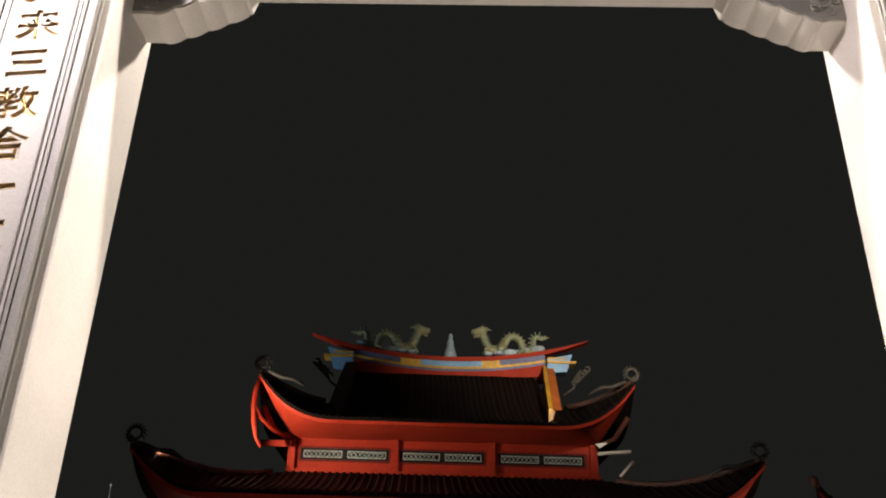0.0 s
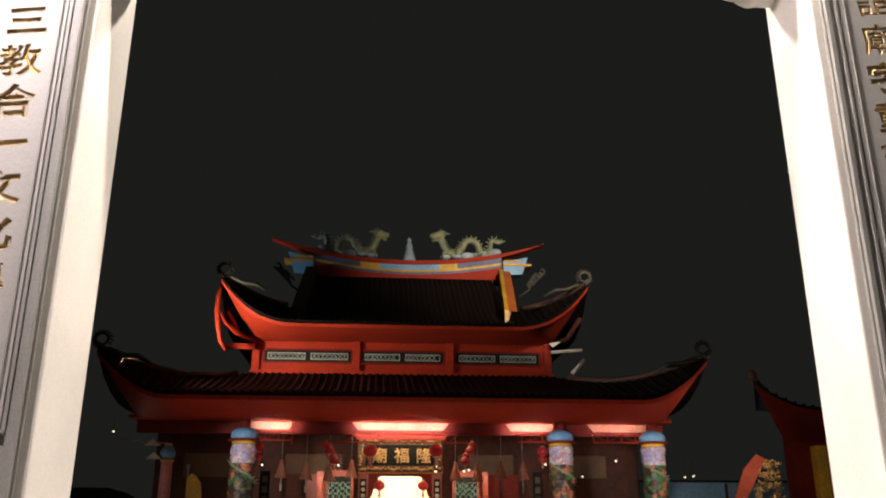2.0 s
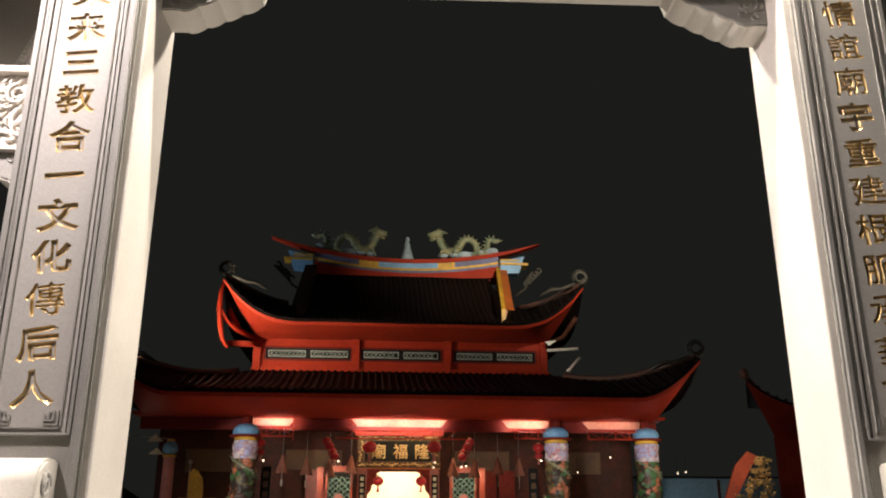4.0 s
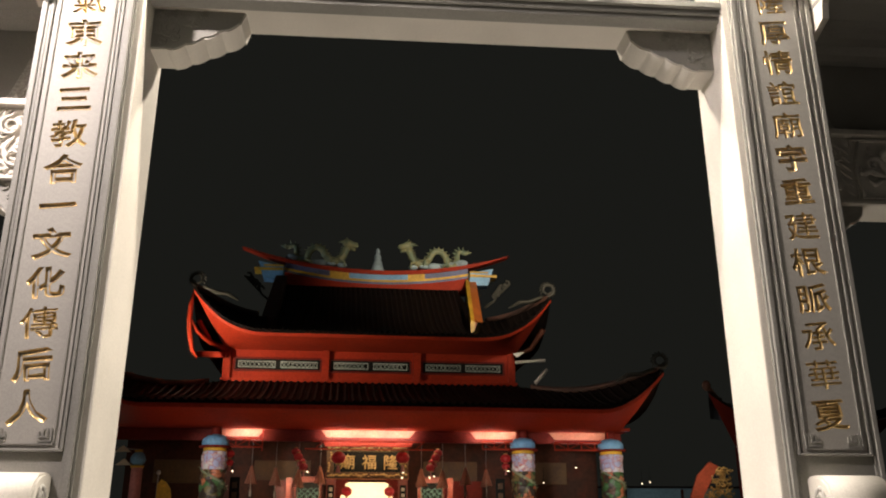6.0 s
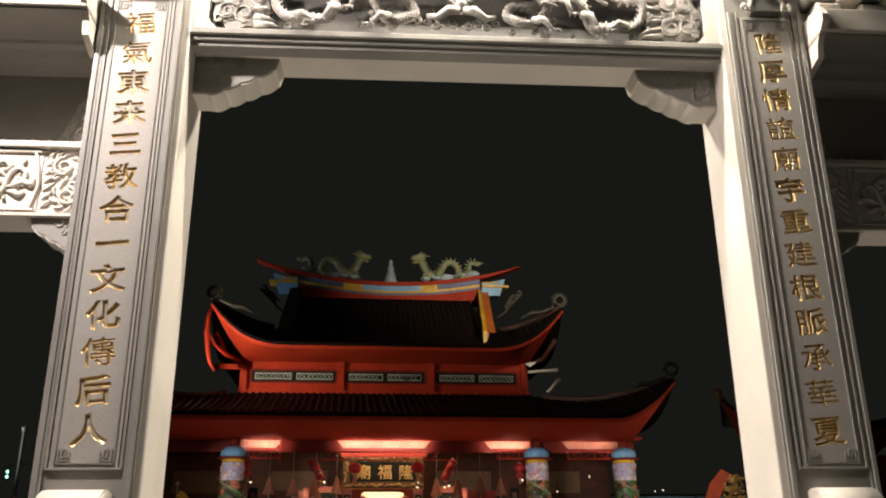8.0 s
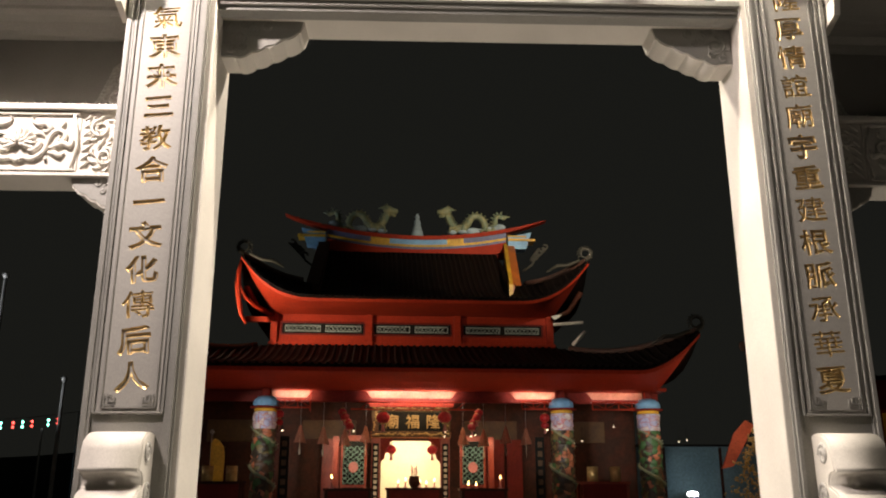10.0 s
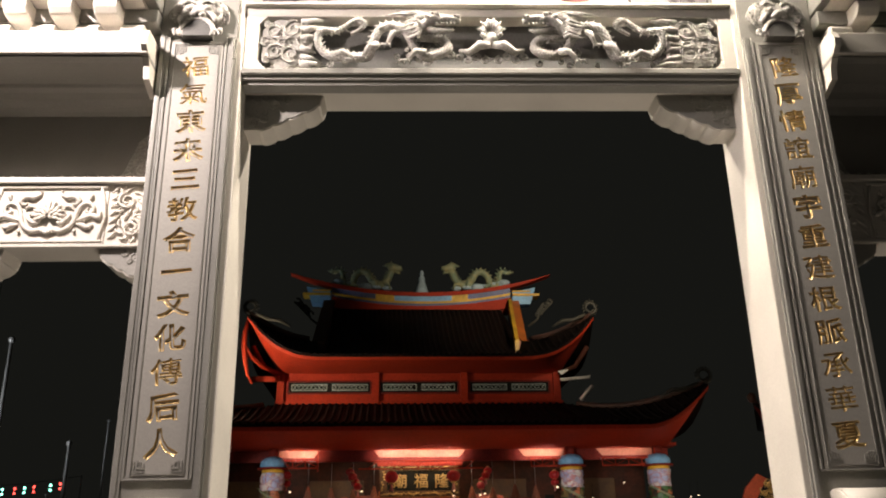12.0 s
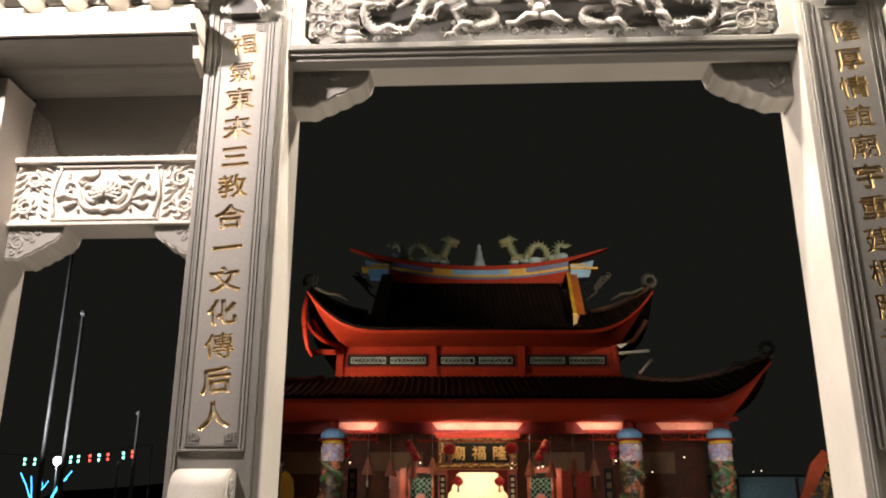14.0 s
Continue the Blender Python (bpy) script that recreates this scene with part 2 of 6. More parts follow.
def prism(bm, outline, a, b, axis="y"):
    """Extrude a closed outline between a and b. axis y: outline in x, z; axis x: outline in y, z; axis z: outline in x, y."""
    def at(p, d):
        return {"y": (p[0], d, p[1]), "x": (d, p[0], p[1]), "z": (p[0], p[1], d)}[axis]
    first = [bm.verts.new(at(p, a)) for p in outline]
    last = [bm.verts.new(at(p, b)) for p in outline]
    faces = [bm.faces.new(first), bm.faces.new(last)]
    for i in range(len(outline)):
        j = (i + 1) % len(outline)
        faces.append(bm.faces.new((first[i], first[j], last[j], last[i])))
    bmesh.ops.recalc_face_normals(bm, faces=faces)
    return bm


def lathe(bm, profile, segments=20, centre=(0, 0, 0)):
    """Turn (radius, z) pairs round the upright axis."""
    rings = []
    for r, z in profile:
        rings.append([bm.verts.new((centre[0] + r * math.cos(2 * math.pi * k / segments), centre[1] + r * math.sin(2 * math.pi * k / segments),
                                    centre[2] + z)) for k in range(segments)])
    faces = []
    for a, b in zip(rings, rings[1:]):
        for k in range(segments):
            faces.append(bm.faces.new((a[k], a[(k + 1) % segments], b[(k + 1) % segments], b[k])))
    faces.append(bm.faces.new(rings[0]))
    faces.append(bm.faces.new(rings[-1]))
    bmesh.ops.recalc_face_normals(bm, faces=faces)
    for f in faces:
        f.smooth = True
    return bm


def tube(bm, path, radius, sides=8, flat=1.0):
    """A round bar along a path; radius a number or one for each point. flat: squash along y."""
    pts = [Vector(p) for p in path]
    rings = []
    for i, p in enumerate(pts):
        way = (pts[min(i + 1, len(pts) - 1)] - pts[max(i - 1, 0)]).normalized()
        up = Vector((0, 1, 0)) if abs(way.y) < 0.9 else Vector((1, 0, 0))
        a = way.cross(up).normalized()
        b = way.cross(a).normalized()
        r = radius[i] if isinstance(radius, (list, tuple)) else radius
        ring = []
        for k in range(sides):
            off = a * (r * math.cos(2 * math.pi * k / sides)) + b * (r * math.sin(2 * math.pi * k / sides))
            off.y *= flat
            ring.append(bm.verts.new(p + off))
        rings.append(ring)
    faces = []
    for a, b in zip(rings, rings[1:]):
        for k in range(sides):
            faces.append(bm.faces.new((a[k], a[(k + 1) % sides], b[(k + 1) % sides], b[k])))
    faces.append(bm.faces.new(rings[0]))
    faces.append(bm.faces.new(rings[-1]))
    bmesh.ops.recalc_face_normals(bm, faces=faces)
    for f in faces:
        f.smooth = True
    return bm


def ball(bm, c, rx, ry=None, rz=None, segments=12, rings=8):
    made = bmesh.ops.create_uvsphere(bm, u_segments=segments, v_segments=rings, radius=1)["verts"]
    for v in made:
        v.co = Vector((c[0] + v.co.x * rx, c[1] + v.co.y * (ry or rx), c[2] + v.co.z * (rz or rx)))
    for f in {f for v in made for f in v.link_faces}:
        f.smooth = True
    return bm


def sheet(bm, grid, thick=0.0):
    """A surface through a grid of points; with thickness, a second sheet below and closed edges."""
    def lay(drop):
        return [[bm.verts.new((p[0], p[1], p[2] - drop)) for p in row] for row in grid]
    top = lay(0)
    faces = []
    def skin(v, flip):
        for a, b in zip(v, v[1:]):
            for k in range(len(a) - 1):
                q = (a[k], a[k + 1], b[k + 1], b[k])
                faces.append(bm.faces.new(q[::-1] if flip else q))
    skin(top, False)
    if thick:
        low = lay(thick)
        skin(low, True)
        rim = lambda v: v[0] + [r[-1] for r in v[1:]] + v[-1][-2::-1] + [r[0] for r in v[-2:0:-1]]
        a, b = rim(top), rim(low)
        for k in range(len(a)):
            j = (k + 1) % len(a)
            try:
                faces.append(bm.faces.new((a[k], a[j], b[j], b[k])))
            except ValueError:
                pass
    for f in faces:
        f.smooth = True
    return bm


def part(name, bm, mat, parent=None, label="", m=None):
    """Link a bmesh as one mesh object, under a thing or a part."""
    mesh = bpy.data.meshes.new(name)
    bm.to_mesh(mesh)
    bm.free()
    mesh.materials.append(mat)
    ob = new(name, mesh)
    if parent is not None:
        ob.parent = parent
    if m is not None:
        ob.matrix_basis = m
    if label:
        ob["label"] = label
    return ob


def pieces(name, bm, mat, parent, label=""):
    """Each unconnected piece of a bmesh as a part of its own."""
    bm.verts.index_update()
    seen, out = set(), []
    for v in bm.verts:
        if v in seen:
            continue
        heap, mine = [v], []
        seen.add(v)
        while heap:
            a = heap.pop()
            mine.append(a)
            for e in a.link_edges:
                b = e.other_vert(a)
                if b not in seen:
                    seen.add(b)
                    heap.append(b)
        one = bmesh.new()
        to = {a: one.verts.new(a.co) for a in mine}
        for f in {f for a in mine for f in a.link_faces}:
            one.faces.new([to[a] for a in f.verts]).smooth = f.smooth
        out.append(part(name, one, mat, parent, label))
    bm.free()
    return out


def again(ob, name, parent, m, mat=None):
    """Another object on the same mesh."""
    o = new(name, ob.data)
    o.parent = parent
    o.matrix_basis = m
    return o


def thing(name, m, label, category, group="", kind=""):
    e = new(name)
    e.empty_display_size = 0.1
    e.matrix_world = m
    return tagged(e, label, category, group, kind)


def letter_outlines(text, size):
    c = bpy.data.curves.new("letter", "FONT")
    c.body, c.size = text, size
    o = bpy.data.objects.new("letter", c)
    scene.collection.objects.link(o)
    data = o.to_curve(bpy.context.evaluated_depsgraph_get())
    mid = Vector((0.5 * size, 0.38 * size, 0))
    out = [[(p.handle_left - mid, p.co - mid, p.handle_right - mid) for p in s.bezier_points] for s in data.splines]
    o.to_curve_clear()
    bpy.data.objects.remove(o)
    bpy.data.curves.remove(c)
    return out


def outline_mesh(outlines, rim, offset, extrude, bevel):
    """Fill the outlines; rim: half width, low and high edge of a plate in which they are holes."""
    k = bpy.data.curves.new("outline", "CURVE")
    k.dimensions, k.fill_mode, k.resolution_u = "2D", "BOTH", 3
    k.offset, k.extrude, k.bevel_depth, k.bevel_resolution = offset, extrude, bevel, 0
    for s in outlines:
        q = k.splines.new("BEZIER")
        q.bezier_points.add(len(s) - 1)
        for p, (a, b, c) in zip(q.bezier_points, s):
            p.handle_left_type = p.handle_right_type = "FREE"
            p.handle_left, p.co, p.handle_right = a, b, c
        q.use_cyclic_u = True
    if rim:
        q = k.splines.new("POLY")
        q.points.add(3)
        q.use_cyclic_u = True
        w, lo, hi = rim
        for p, (x, y) in zip(q.points, ((-w, lo), (w, lo), (w, hi), (-w, hi))):
            p.co = (x, y, 0, 1)
    o = bpy.data.objects.new("outline", k)
    scene.collection.objects.link(o)
    mesh = bpy.data.meshes.new_from_object(o.evaluated_get(bpy.context.evaluated_depsgraph_get()))
    bpy.data.objects.remove(o)
    bpy.data.curves.remove(k)
    bm = bmesh.new()
    bm.from_mesh(mesh)
    bpy.data.meshes.remove(mesh)
    return bm


def glyph(text, size, depth, bevel=0.0, bold=0.0):
    """One raised character in x, y with its middle at the origin, front towards +z."""
    return outline_mesh(letter_outlines(text, size), None, bold - bevel, depth, bevel)


def brush(p, text):
    """Lend a printed outline the rise and sway of a brush."""
    q = Vector((p.x * 26, p.y * 26, ord(text) % 97))
    return Vector((p.x * 1.12 - 0.1 * p.y + 0.006 * noise.noise(q), p.y * 0.98 + 0.11 * p.x + 0.006 * noise.noise(q + Vector((7, 3, 0))), 0))


def engraved(text, size, half, lo, hi, bold=0.005, cut=0.0105):
    """A plate with the character cut through it, and the sloping gilded groove that lines the cut."""
    lines = letter_outlines(text, size)
    for s in lines:
        for i, (a, b, c) in enumerate(s):
            s[i] = tuple(brush(p, text) for p in (a, b, c))
    if text in "三合一文化后人来東厚宇":
        bold, cut = 0.008, 0.013
    bold = {"氣": 0.0026, "傳": 0.0026, "華": 0.0013, "承": 0.003, "廟": 0.003, "誼": 0.003, "建": 0.003, "福": 0.003, "隆": 0.003}.get(text, bold)
    plate = outline_mesh(lines, (half + bold, lo - bold, hi + bold), -bold, 0.003, 0)
    groove = outline_mesh(lines, None, bold - cut, 0, cut)
    bmesh.ops.delete(groove, geom=[f for f in groove.faces if f.calc_center_median().z < -1e-5], context="FACES")
    for v in groove.verts:
        v.co.z = -v.co.z
    return plate, groove


def arc(cx, cz, r, a0, a1, n, y=0.0, shrink=1.0):
    """Points on an arc or spiral in the x, z plane, degrees."""
    out = []
    for k in range(n + 1):
        f = k / n
        a = radians(a0 + (a1 - a0) * f)
        rr = r * (1 + (shrink - 1) * f)
        out.append((cx + rr * math.cos(a), y, cz + rr * math.sin(a)))
    return out


# ---------------------------------------------------------------- ground
def ground():
    bm = bmesh.new()
    n = 24
    lim = [-400 + 800 * i / n for i in range(n + 1)]
    sheet(bm, [[(x, y, 0) for x in lim] for y in lim], 0)
    bmesh.ops.recalc_face_normals(bm, faces=bm.faces[:])
    tagged(part("ground", bm, M["paving"]), "pale concrete paving round the temple at night", "ground", kind="structure")


ground()

# ---------------------------------------------------------------- the stone gateway
GATE = thing("stone_gateway", pose(0, 0, 0), "carved granite memorial gateway with gilded couplets on its pillars", "gateway")
GX = -0.085          # middle of the gateway
ROWS = [5.335 - 0.238 * i for i in range(13)]
LEFT = "福氣東来三教合一文化傳后人"
RIGHT = "隆厚情誼廟宇重建根脈承華夏"
FRONT, BACK = 0.03, 0.56


def fret_corner(bm, x, z, sx, sz, y):
    """A small key-pattern corner on a panel."""
    def bar(a, b, c, d):
        box(bm, min(x + sx * a, x + sx * b), max(x + sx * a, x + sx * b), y - 0.006, y + 0.004, min(z + sz * c, z + sz * d), max(z + sz * c, z + sz * d))
    bar(0, 0.075, 0, 0.009)
    bar(0, 0.009, 0.009, 0.075)
    bar(0.022, 0.075, 0.022, 0.031)
    bar(0.066, 0.075, 0.031, 0.055)
    bar(0.022, 0.031, 0.031, 0.075)
    bar(0.044, 0.053, 0.031, 0.07)
    bar(0.031, 0.044, 0.062, 0.07)


def pillar(side, words):
    cx = GX + side * 2.30
    bm = bmesh.new()
    a, b = sorted((cx - side * 0.345, cx + side * 0.305))
    box(bm, a, b, FRONT, BACK, 0, 7.2, 0.012)
    p = part("pillar", bm, M["white_stone"], GATE, "pale granite pillar")
    # slab of grey stone on the front face, with stepped mouldings
    bm = bmesh.new()
    box(bm, cx - 0.297, cx + 0.297, 0.016, FRONT + 0.01, 0.3, 6.4, 0.006)
    part("facing", bm, M["grey_stone"], p, "grey granite facing")
    for dx in (-1, 1):
        bm = bmesh.new()
        for off, w, y in ((0.268, 0.015, -0.006), (0.243, 0.012, 0.002), (0.219, 0.009, -0.004)):
            a = cx + dx * off
            box(bm, a - w, a + w, y, 0.02, 2.245 if off < 0.22 else 0.3, 5.6, 0.004)
        part("moulding", bm, M["grey_stone"], p)
    bm = bmesh.new()
    for z0, z1 in ((2.25, ROWS[-1] - 0.119), (ROWS[0] + 0.119, 5.56)):
        box(bm, cx - 0.2, cx + 0.2, 0.002, 0.02, z0, z1)
    box(bm, cx - 0.2, cx + 0.2, 0.0125, 0.02, ROWS[-1] - 0.12, ROWS[0] + 0.12)
    panel = part("couplet_panel", bm, M["panel_stone"], p, "smooth grey granite panel")
    bm = bmesh.new()
    x0, x1, z0, z1 = cx - 0.176, cx + 0.176, 2.275, 5.535
    for a, b, c, d in ((x0, x1, z0, z0 + 0.007), (x0, x1, z1 - 0.007, z1), (x0, x0 + 0.007, z0, z1), (x1 - 0.007, x1, z0, z1)):
        box(bm, a, b, -0.005, 0.004, c, d)
    for sx, x in ((1, x0 + 0.016), (-1, x1 - 0.016)):
        fret_corner(bm, x, z0 + 0.016, sx, 1, 0.002)
        fret_corner(bm, x, z1 - 0.016, sx, -1, 0.002)
    box(bm, cx - 0.225, cx + 0.225, -0.004, 0.02, 2.24, 2.254, 0.003)
    part("panel_border", bm, M["grey_stone"], p)
    for z, ch in zip(ROWS, words):
        plate, groove = engraved(ch, 0.194, 0.2, -0.119, 0.119)
        part("panel_stone", plate, M["panel_stone"], p, m=pose(cx, 0.005, z, 90, 0, 0))
        part("character", groove, M["cut_gold"], p, "engraved gilded character", m=pose(cx, 0.0016, z, 90, 0, 0))
    # lion mask over the panel
    bm = bmesh.new()
    rnd = random.Random(3)
    ball(bm, (cx, 0.03, 5.80), 0.2, 0.11, 0.15, 18, 12)
    ball(bm, (cx, -0.08, 5.775), 0.05, 0.035, 0.03)
    tube(bm, arc(cx, 5.60, 0.13, -8, 188, 16, -0.058), [0.012] + [0.02] * 15 + [0.012], 8)
    tube(bm, arc(cx, 5.66, 0.15, 15, 165, 14, -0.055), [0.024] * 15, 8)
    tube(bm, arc(cx, 5.86, 0.09, 20, 160, 10, -0.07), [0.012] * 11, 6)
    for s in (-1, 1):
        ball(bm, (cx + s * 0.07, -0.07, 5.815), 0.036, 0.03, 0.028)
        tube(bm, arc(cx + s * 0.075, 5.835, 0.05, 20, 160, 8, -0.07), 0.015, 6)
        ball(bm, (cx + s * 0.035, -0.075, 5.752), 0.03, 0.03, 0.022)
        ball(bm, (cx + s * 0.175, -0.01, 5.84), 0.04, 0.03, 0.055)
        for k in range(3):
            ball(bm, (cx + s * (0.115 + 0.03 * k), -0.05, 5.60 + 0.01 * k), 0.022, 0.025, 0.03)
            tube(bm, [(cx + s * (0.11 + 0.03 * k), -0.06, 5.6), (cx + s * (0.105 + 0.03 * k), -0.07, 5.565)], [0.012, 0.003], 5)
    for k in range(64):
        a = radians(-15 + 210 * (k % 32) / 31)
        r = 0.155 if k < 32 else 0.2
        tube(bm, arc(cx + r * 1.08 * math.cos(a), 5.775 + r * 0.85 * math.sin(a), rnd.uniform(0.018, 0.026), rnd.uniform(0, 360), rnd.uniform(420, 620), 9,
                     -0.05 if k < 32 else -0.015, 0.3), 0.0085, 5)
    mask = part("lion_mask", bm, M["carved"], p, "carved granite lion mask")
    # solid dark plate gives the mouth hollow its shade
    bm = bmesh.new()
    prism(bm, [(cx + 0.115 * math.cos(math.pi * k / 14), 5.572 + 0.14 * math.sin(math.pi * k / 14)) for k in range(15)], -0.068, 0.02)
    part("mouth_shade", bm, M["shade_stone"], mask, "dark plate for the shade in the open mouth")
    # scroll stone at the foot
    s = bmesh.new()
    prof = [(0.03, 2.12), (-0.10, 2.125), (-0.2, 2.11), (-0.275, 2.07), (-0.31, 2.01), (-0.33, 1.93), (-0.345, 1.905), (-0.35, 1.885), (-0.32, 1.872), (-0.27, 1.868),
            (-0.23, 1.845), (-0.215, 1.81), (-0.225, 1.785), (-0.3, 1.77), (-0.37, 1.73), (-0.43, 1.65), (-0.47, 1.52), (-0.5, 1.36), (-0.5, 1.25), (-0.44, 1.18),
            (-0.42, 1.1), (-0.52, 1.02), (-0.6, 0.9), (-0.64, 0.7), (-0.64, 0.0), (0.03, 0.0)]
    prof = [(0.03 + (y - 0.03) * 0.72, z) for y, z in prof]
    prism(s, prof, cx - 0.185, cx + 0.185, "x")
    edges = [e for e in s.edges if len(e.link_faces) == 2 and abs(e.verts[0].co.x - e.verts[1].co.x) < 1e-5]
    bmesh.ops.bevel(s, geom=edges, offset=0.012, segments=2, affect="EDGES")
    for f in s.faces:
        f.smooth = abs(f.normal.x) < 0.5
    stone = part("scroll_stone", s, M["white_stone"], p, "pale granite scroll-shaped buttress stone")
    for sx in (-1, 1):
        for cy, cz, r in ((-0.16, 1.99, 0.07), (-0.1, 1.74, 0.08), (-0.27, 1.6, 0.1), (-0.2, 1.32, 0.12), (-0.36, 1.38, 0.07)):
            bm = bmesh.new()
            pts = [(cx + sx * 0.187, 0.72 * y, z) for y, _, z in arc(cy, cz, r, 0, 560, 22, 0, 0.25)]
            tube(bm, pts, 0.013, 6)
            part("vine_carving", bm, M["carved"], stone)
    return p


random.seed(5)
PILLAR_L = pillar(-1, LEFT)
PILLAR_R = pillar(1, RIGHT)


def cloud_scroll(bm, cx, cz, r, y, turn=1, wire=0.012):
    tube(bm, arc(cx, cz, r, 90, 90 + turn * 620, 26, y, 0.22), [wire * (1 - 0.5 * k / 26) for k in range(27)], 6)


def dragon_path(sx):
    """Body of a carved dragon running from its tail outwards to its head near the middle."""
    pts = []
    knots = [(1.17, 5.72), (1.05, 5.79), (1.13, 5.845), (1.28, 5.75), (1.42, 5.73), (1.43, 5.60), (1.33, 5.50), (1.18, 5.48), (1.03, 5.50), (0.98, 5.62),
             (0.92, 5.75), (0.82, 5.80), (0.72, 5.74), (0.66, 5.62), (0.58, 5.52), (0.45, 5.50), (0.36, 5.57), (0.40, 5.66), (0.52, 5.66), (0.62, 5.68)]
    ks = [Vector((sx * a, 0, b)) for a, b in knots]
    for i in range(len(ks) - 1):
        p0, p1, p2, p3 = ks[max(i - 1, 0)], ks[i], ks[i + 1], ks[min(i + 2, len(ks) - 1)]
        for k in range(6):
            t = k / 6
            pts.append(0.5 * ((2 * p1) + (p2 - p0) * t + (2 * p0 - 5 * p1 + 4 * p2 - p3) * t * t + (3 * p1 - p0 - 3 * p2 + p3) * t ** 3))
    return pts


def dragon_beam():
    # drawn 4.1 m wide, then fitted between the pillars
    fit_in = Matrix.Translation((GX, 0, 0.2026)) @ Matrix.Diagonal((0.955, 1, 0.955, 1))
    bm = bmesh.new()
    x = 2.05
    # beam with a sunk field: frame of four bars and a back
    box(bm, -x, x, 0.19, 0.5, 5.255, 5.97)
    box(bm, -x, x, 0.045, 0.195, 5.885, 5.975, 0.008)
    box(bm, -x, x, 0.045, 0.195, 5.36, 5.39, 0.006)
    for s in (-1, 1):
        box(bm, min(s * 1.93, s * x), max(s * 1.93, s * x), 0.045, 0.195, 5.385, 5.89, 0.006)
        prism(bm, [(s * 1.935, 5.385), (s * 1.935, 5.47), (s * 1.86, 5.385)], 0.047, 0.195)
        prism(bm, [(s * 1.935, 5.89), (s * 1.935, 5.81), (s * 1.86, 5.89)], 0.047, 0.195)
    beam = part("main_beam", bm, M["white_stone"], GATE, "pale granite beam with carved dragons", fit_in)
    bm = bmesh.new()
    for y, a, b in ((0.02, 5.325, 5.372), (0.05, 5.285, 5.328), (0.075, 5.245, 5.29)):
        box(bm, -x, x, y, 0.2, a, b, 0.006)
    part("beam_moulding", bm, M["grey_stone"], beam, "stepped grey granite moulding")
    # same stone as the beam; its shade is put into the colour
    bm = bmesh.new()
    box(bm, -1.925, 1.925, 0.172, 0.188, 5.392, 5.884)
    part("sunk_field", bm, M["shade_stone"], beam, "sunk stone field with shade in its colour")
    rnd = random.Random(8)
    for s in (-1, 1):
        bm = bmesh.new()
        outline = []
        for k in range(36):
            a = 2 * math.pi * k / 36
            lob = 1 + 0.07 * math.cos(7 * a)
            outline.append((s * 1.70 + 0.2 * lob * math.copysign(abs(math.cos(a)) ** 0.7, math.cos(a)), 5.635 + 0.225 * lob * math.copysign(abs(math.sin(a)) ** 0.7, math.sin(a))))
        prism(bm, outline, 0.068, 0.174)
        for cx, cz, r, t in ((1.80, 5.75, 0.072, 1), (1.655, 5.765, 0.088, -1), (1.80, 5.55, 0.07, -1), (1.665, 5.53, 0.085, 1), (1.565, 5.655, 0.058, 1), (1.875, 5.65, 0.042, -1),
                             (1.735, 5.645, 0.05, 1), (1.555, 5.8, 0.042, -1), (1.555, 5.475, 0.045, 1), (1.86, 5.81, 0.028, 1), (1.86, 5.475, 0.03, -1)):
            ball(bm, (s * cx, 0.064, cz), r * 0.95, 0.008, r * 0.95, 16, 8)
            turn = 560 if r > 0.05 else 400
            tube(bm, arc(s * cx, cz, r, 60 * t * s, 60 * t * s + t * s * turn, 30, 0.05, 0.12), [0.0085 * (1 - 0.55 * k / 30) for k in range(31)], 5)
            tube(bm, arc(s * cx, cz, r * 1.0, 200 * t * s, 200 * t * s + t * s * 150, 10, 0.047, 0.9), 0.006, 5)
        # pointed wisps trailing towards the dragon
        for z0, z1, l in ((5.84, 5.865, 0.2), (5.76, 5.80, 0.15), (5.68, 5.71, 0.12), (5.58, 5.55, 0.1), (5.50, 5.46, 0.15), (5.44, 5.42, 0.19)):
            tube(bm, [(s * 1.58, 0.07, z0), (s * (1.56 - 0.5 * l), 0.055, 0.6 * z0 + 0.4 * z1), (s * (1.55 - l), 0.075, z1)], [0.034, 0.024, 0.004], 7)
            tube(bm, [(s * 1.58, 0.045, z0), (s * (1.56 - 0.5 * l), 0.035, 0.6 * z0 + 0.4 * z1), (s * (1.55 - 0.9 * l), 0.068, z1)], [0.008, 0.007, 0.003], 5)
        part("cloud_relief", bm, M["carved"], beam, "carved cloud scroll")
        # dragon
        bm = bmesh.new()
        pts = dragon_path(s)
        n = len(pts)
        path = [(p.x, 0.055 - 0.03 * math.sin(i * 0.19) ** 2, p.z) for i, p in enumerate(pts)]
        rad = [0.013 + 0.023 * min(1, i / (0.35 * n)) - 0.006 * max(0, (i - 0.85 * n) / (0.15 * n)) for i in range(n)]
        tube(bm, path, rad, 10)
        for i in range(4, n - 6, 2):
            a, b = Vector(path[i]), Vector(path[i + 1])
            way = (b - a).normalized()
            side = Vector((-way.z, 0, way.x)) * (s if s > 0 else -1) * -1
            tip = a + side * (rad[i] + rnd.uniform(0.024, 0.04)) - way * 0.014 + Vector((0, -0.006, 0))
            tube(bm, [a + side * rad[i] * 0.8, tip], [0.012, 0.002], 5)
        for i in range(4, n - 4):
            a, way = Vector(path[i]), (Vector(path[i + 1]) - Vector(path[i - 1])).normalized()
            across = Vector((-way.z, 0, way.x))
            for q in range(4):
                th = radians(-66 + 44 * q + (22 if i % 2 else 0))
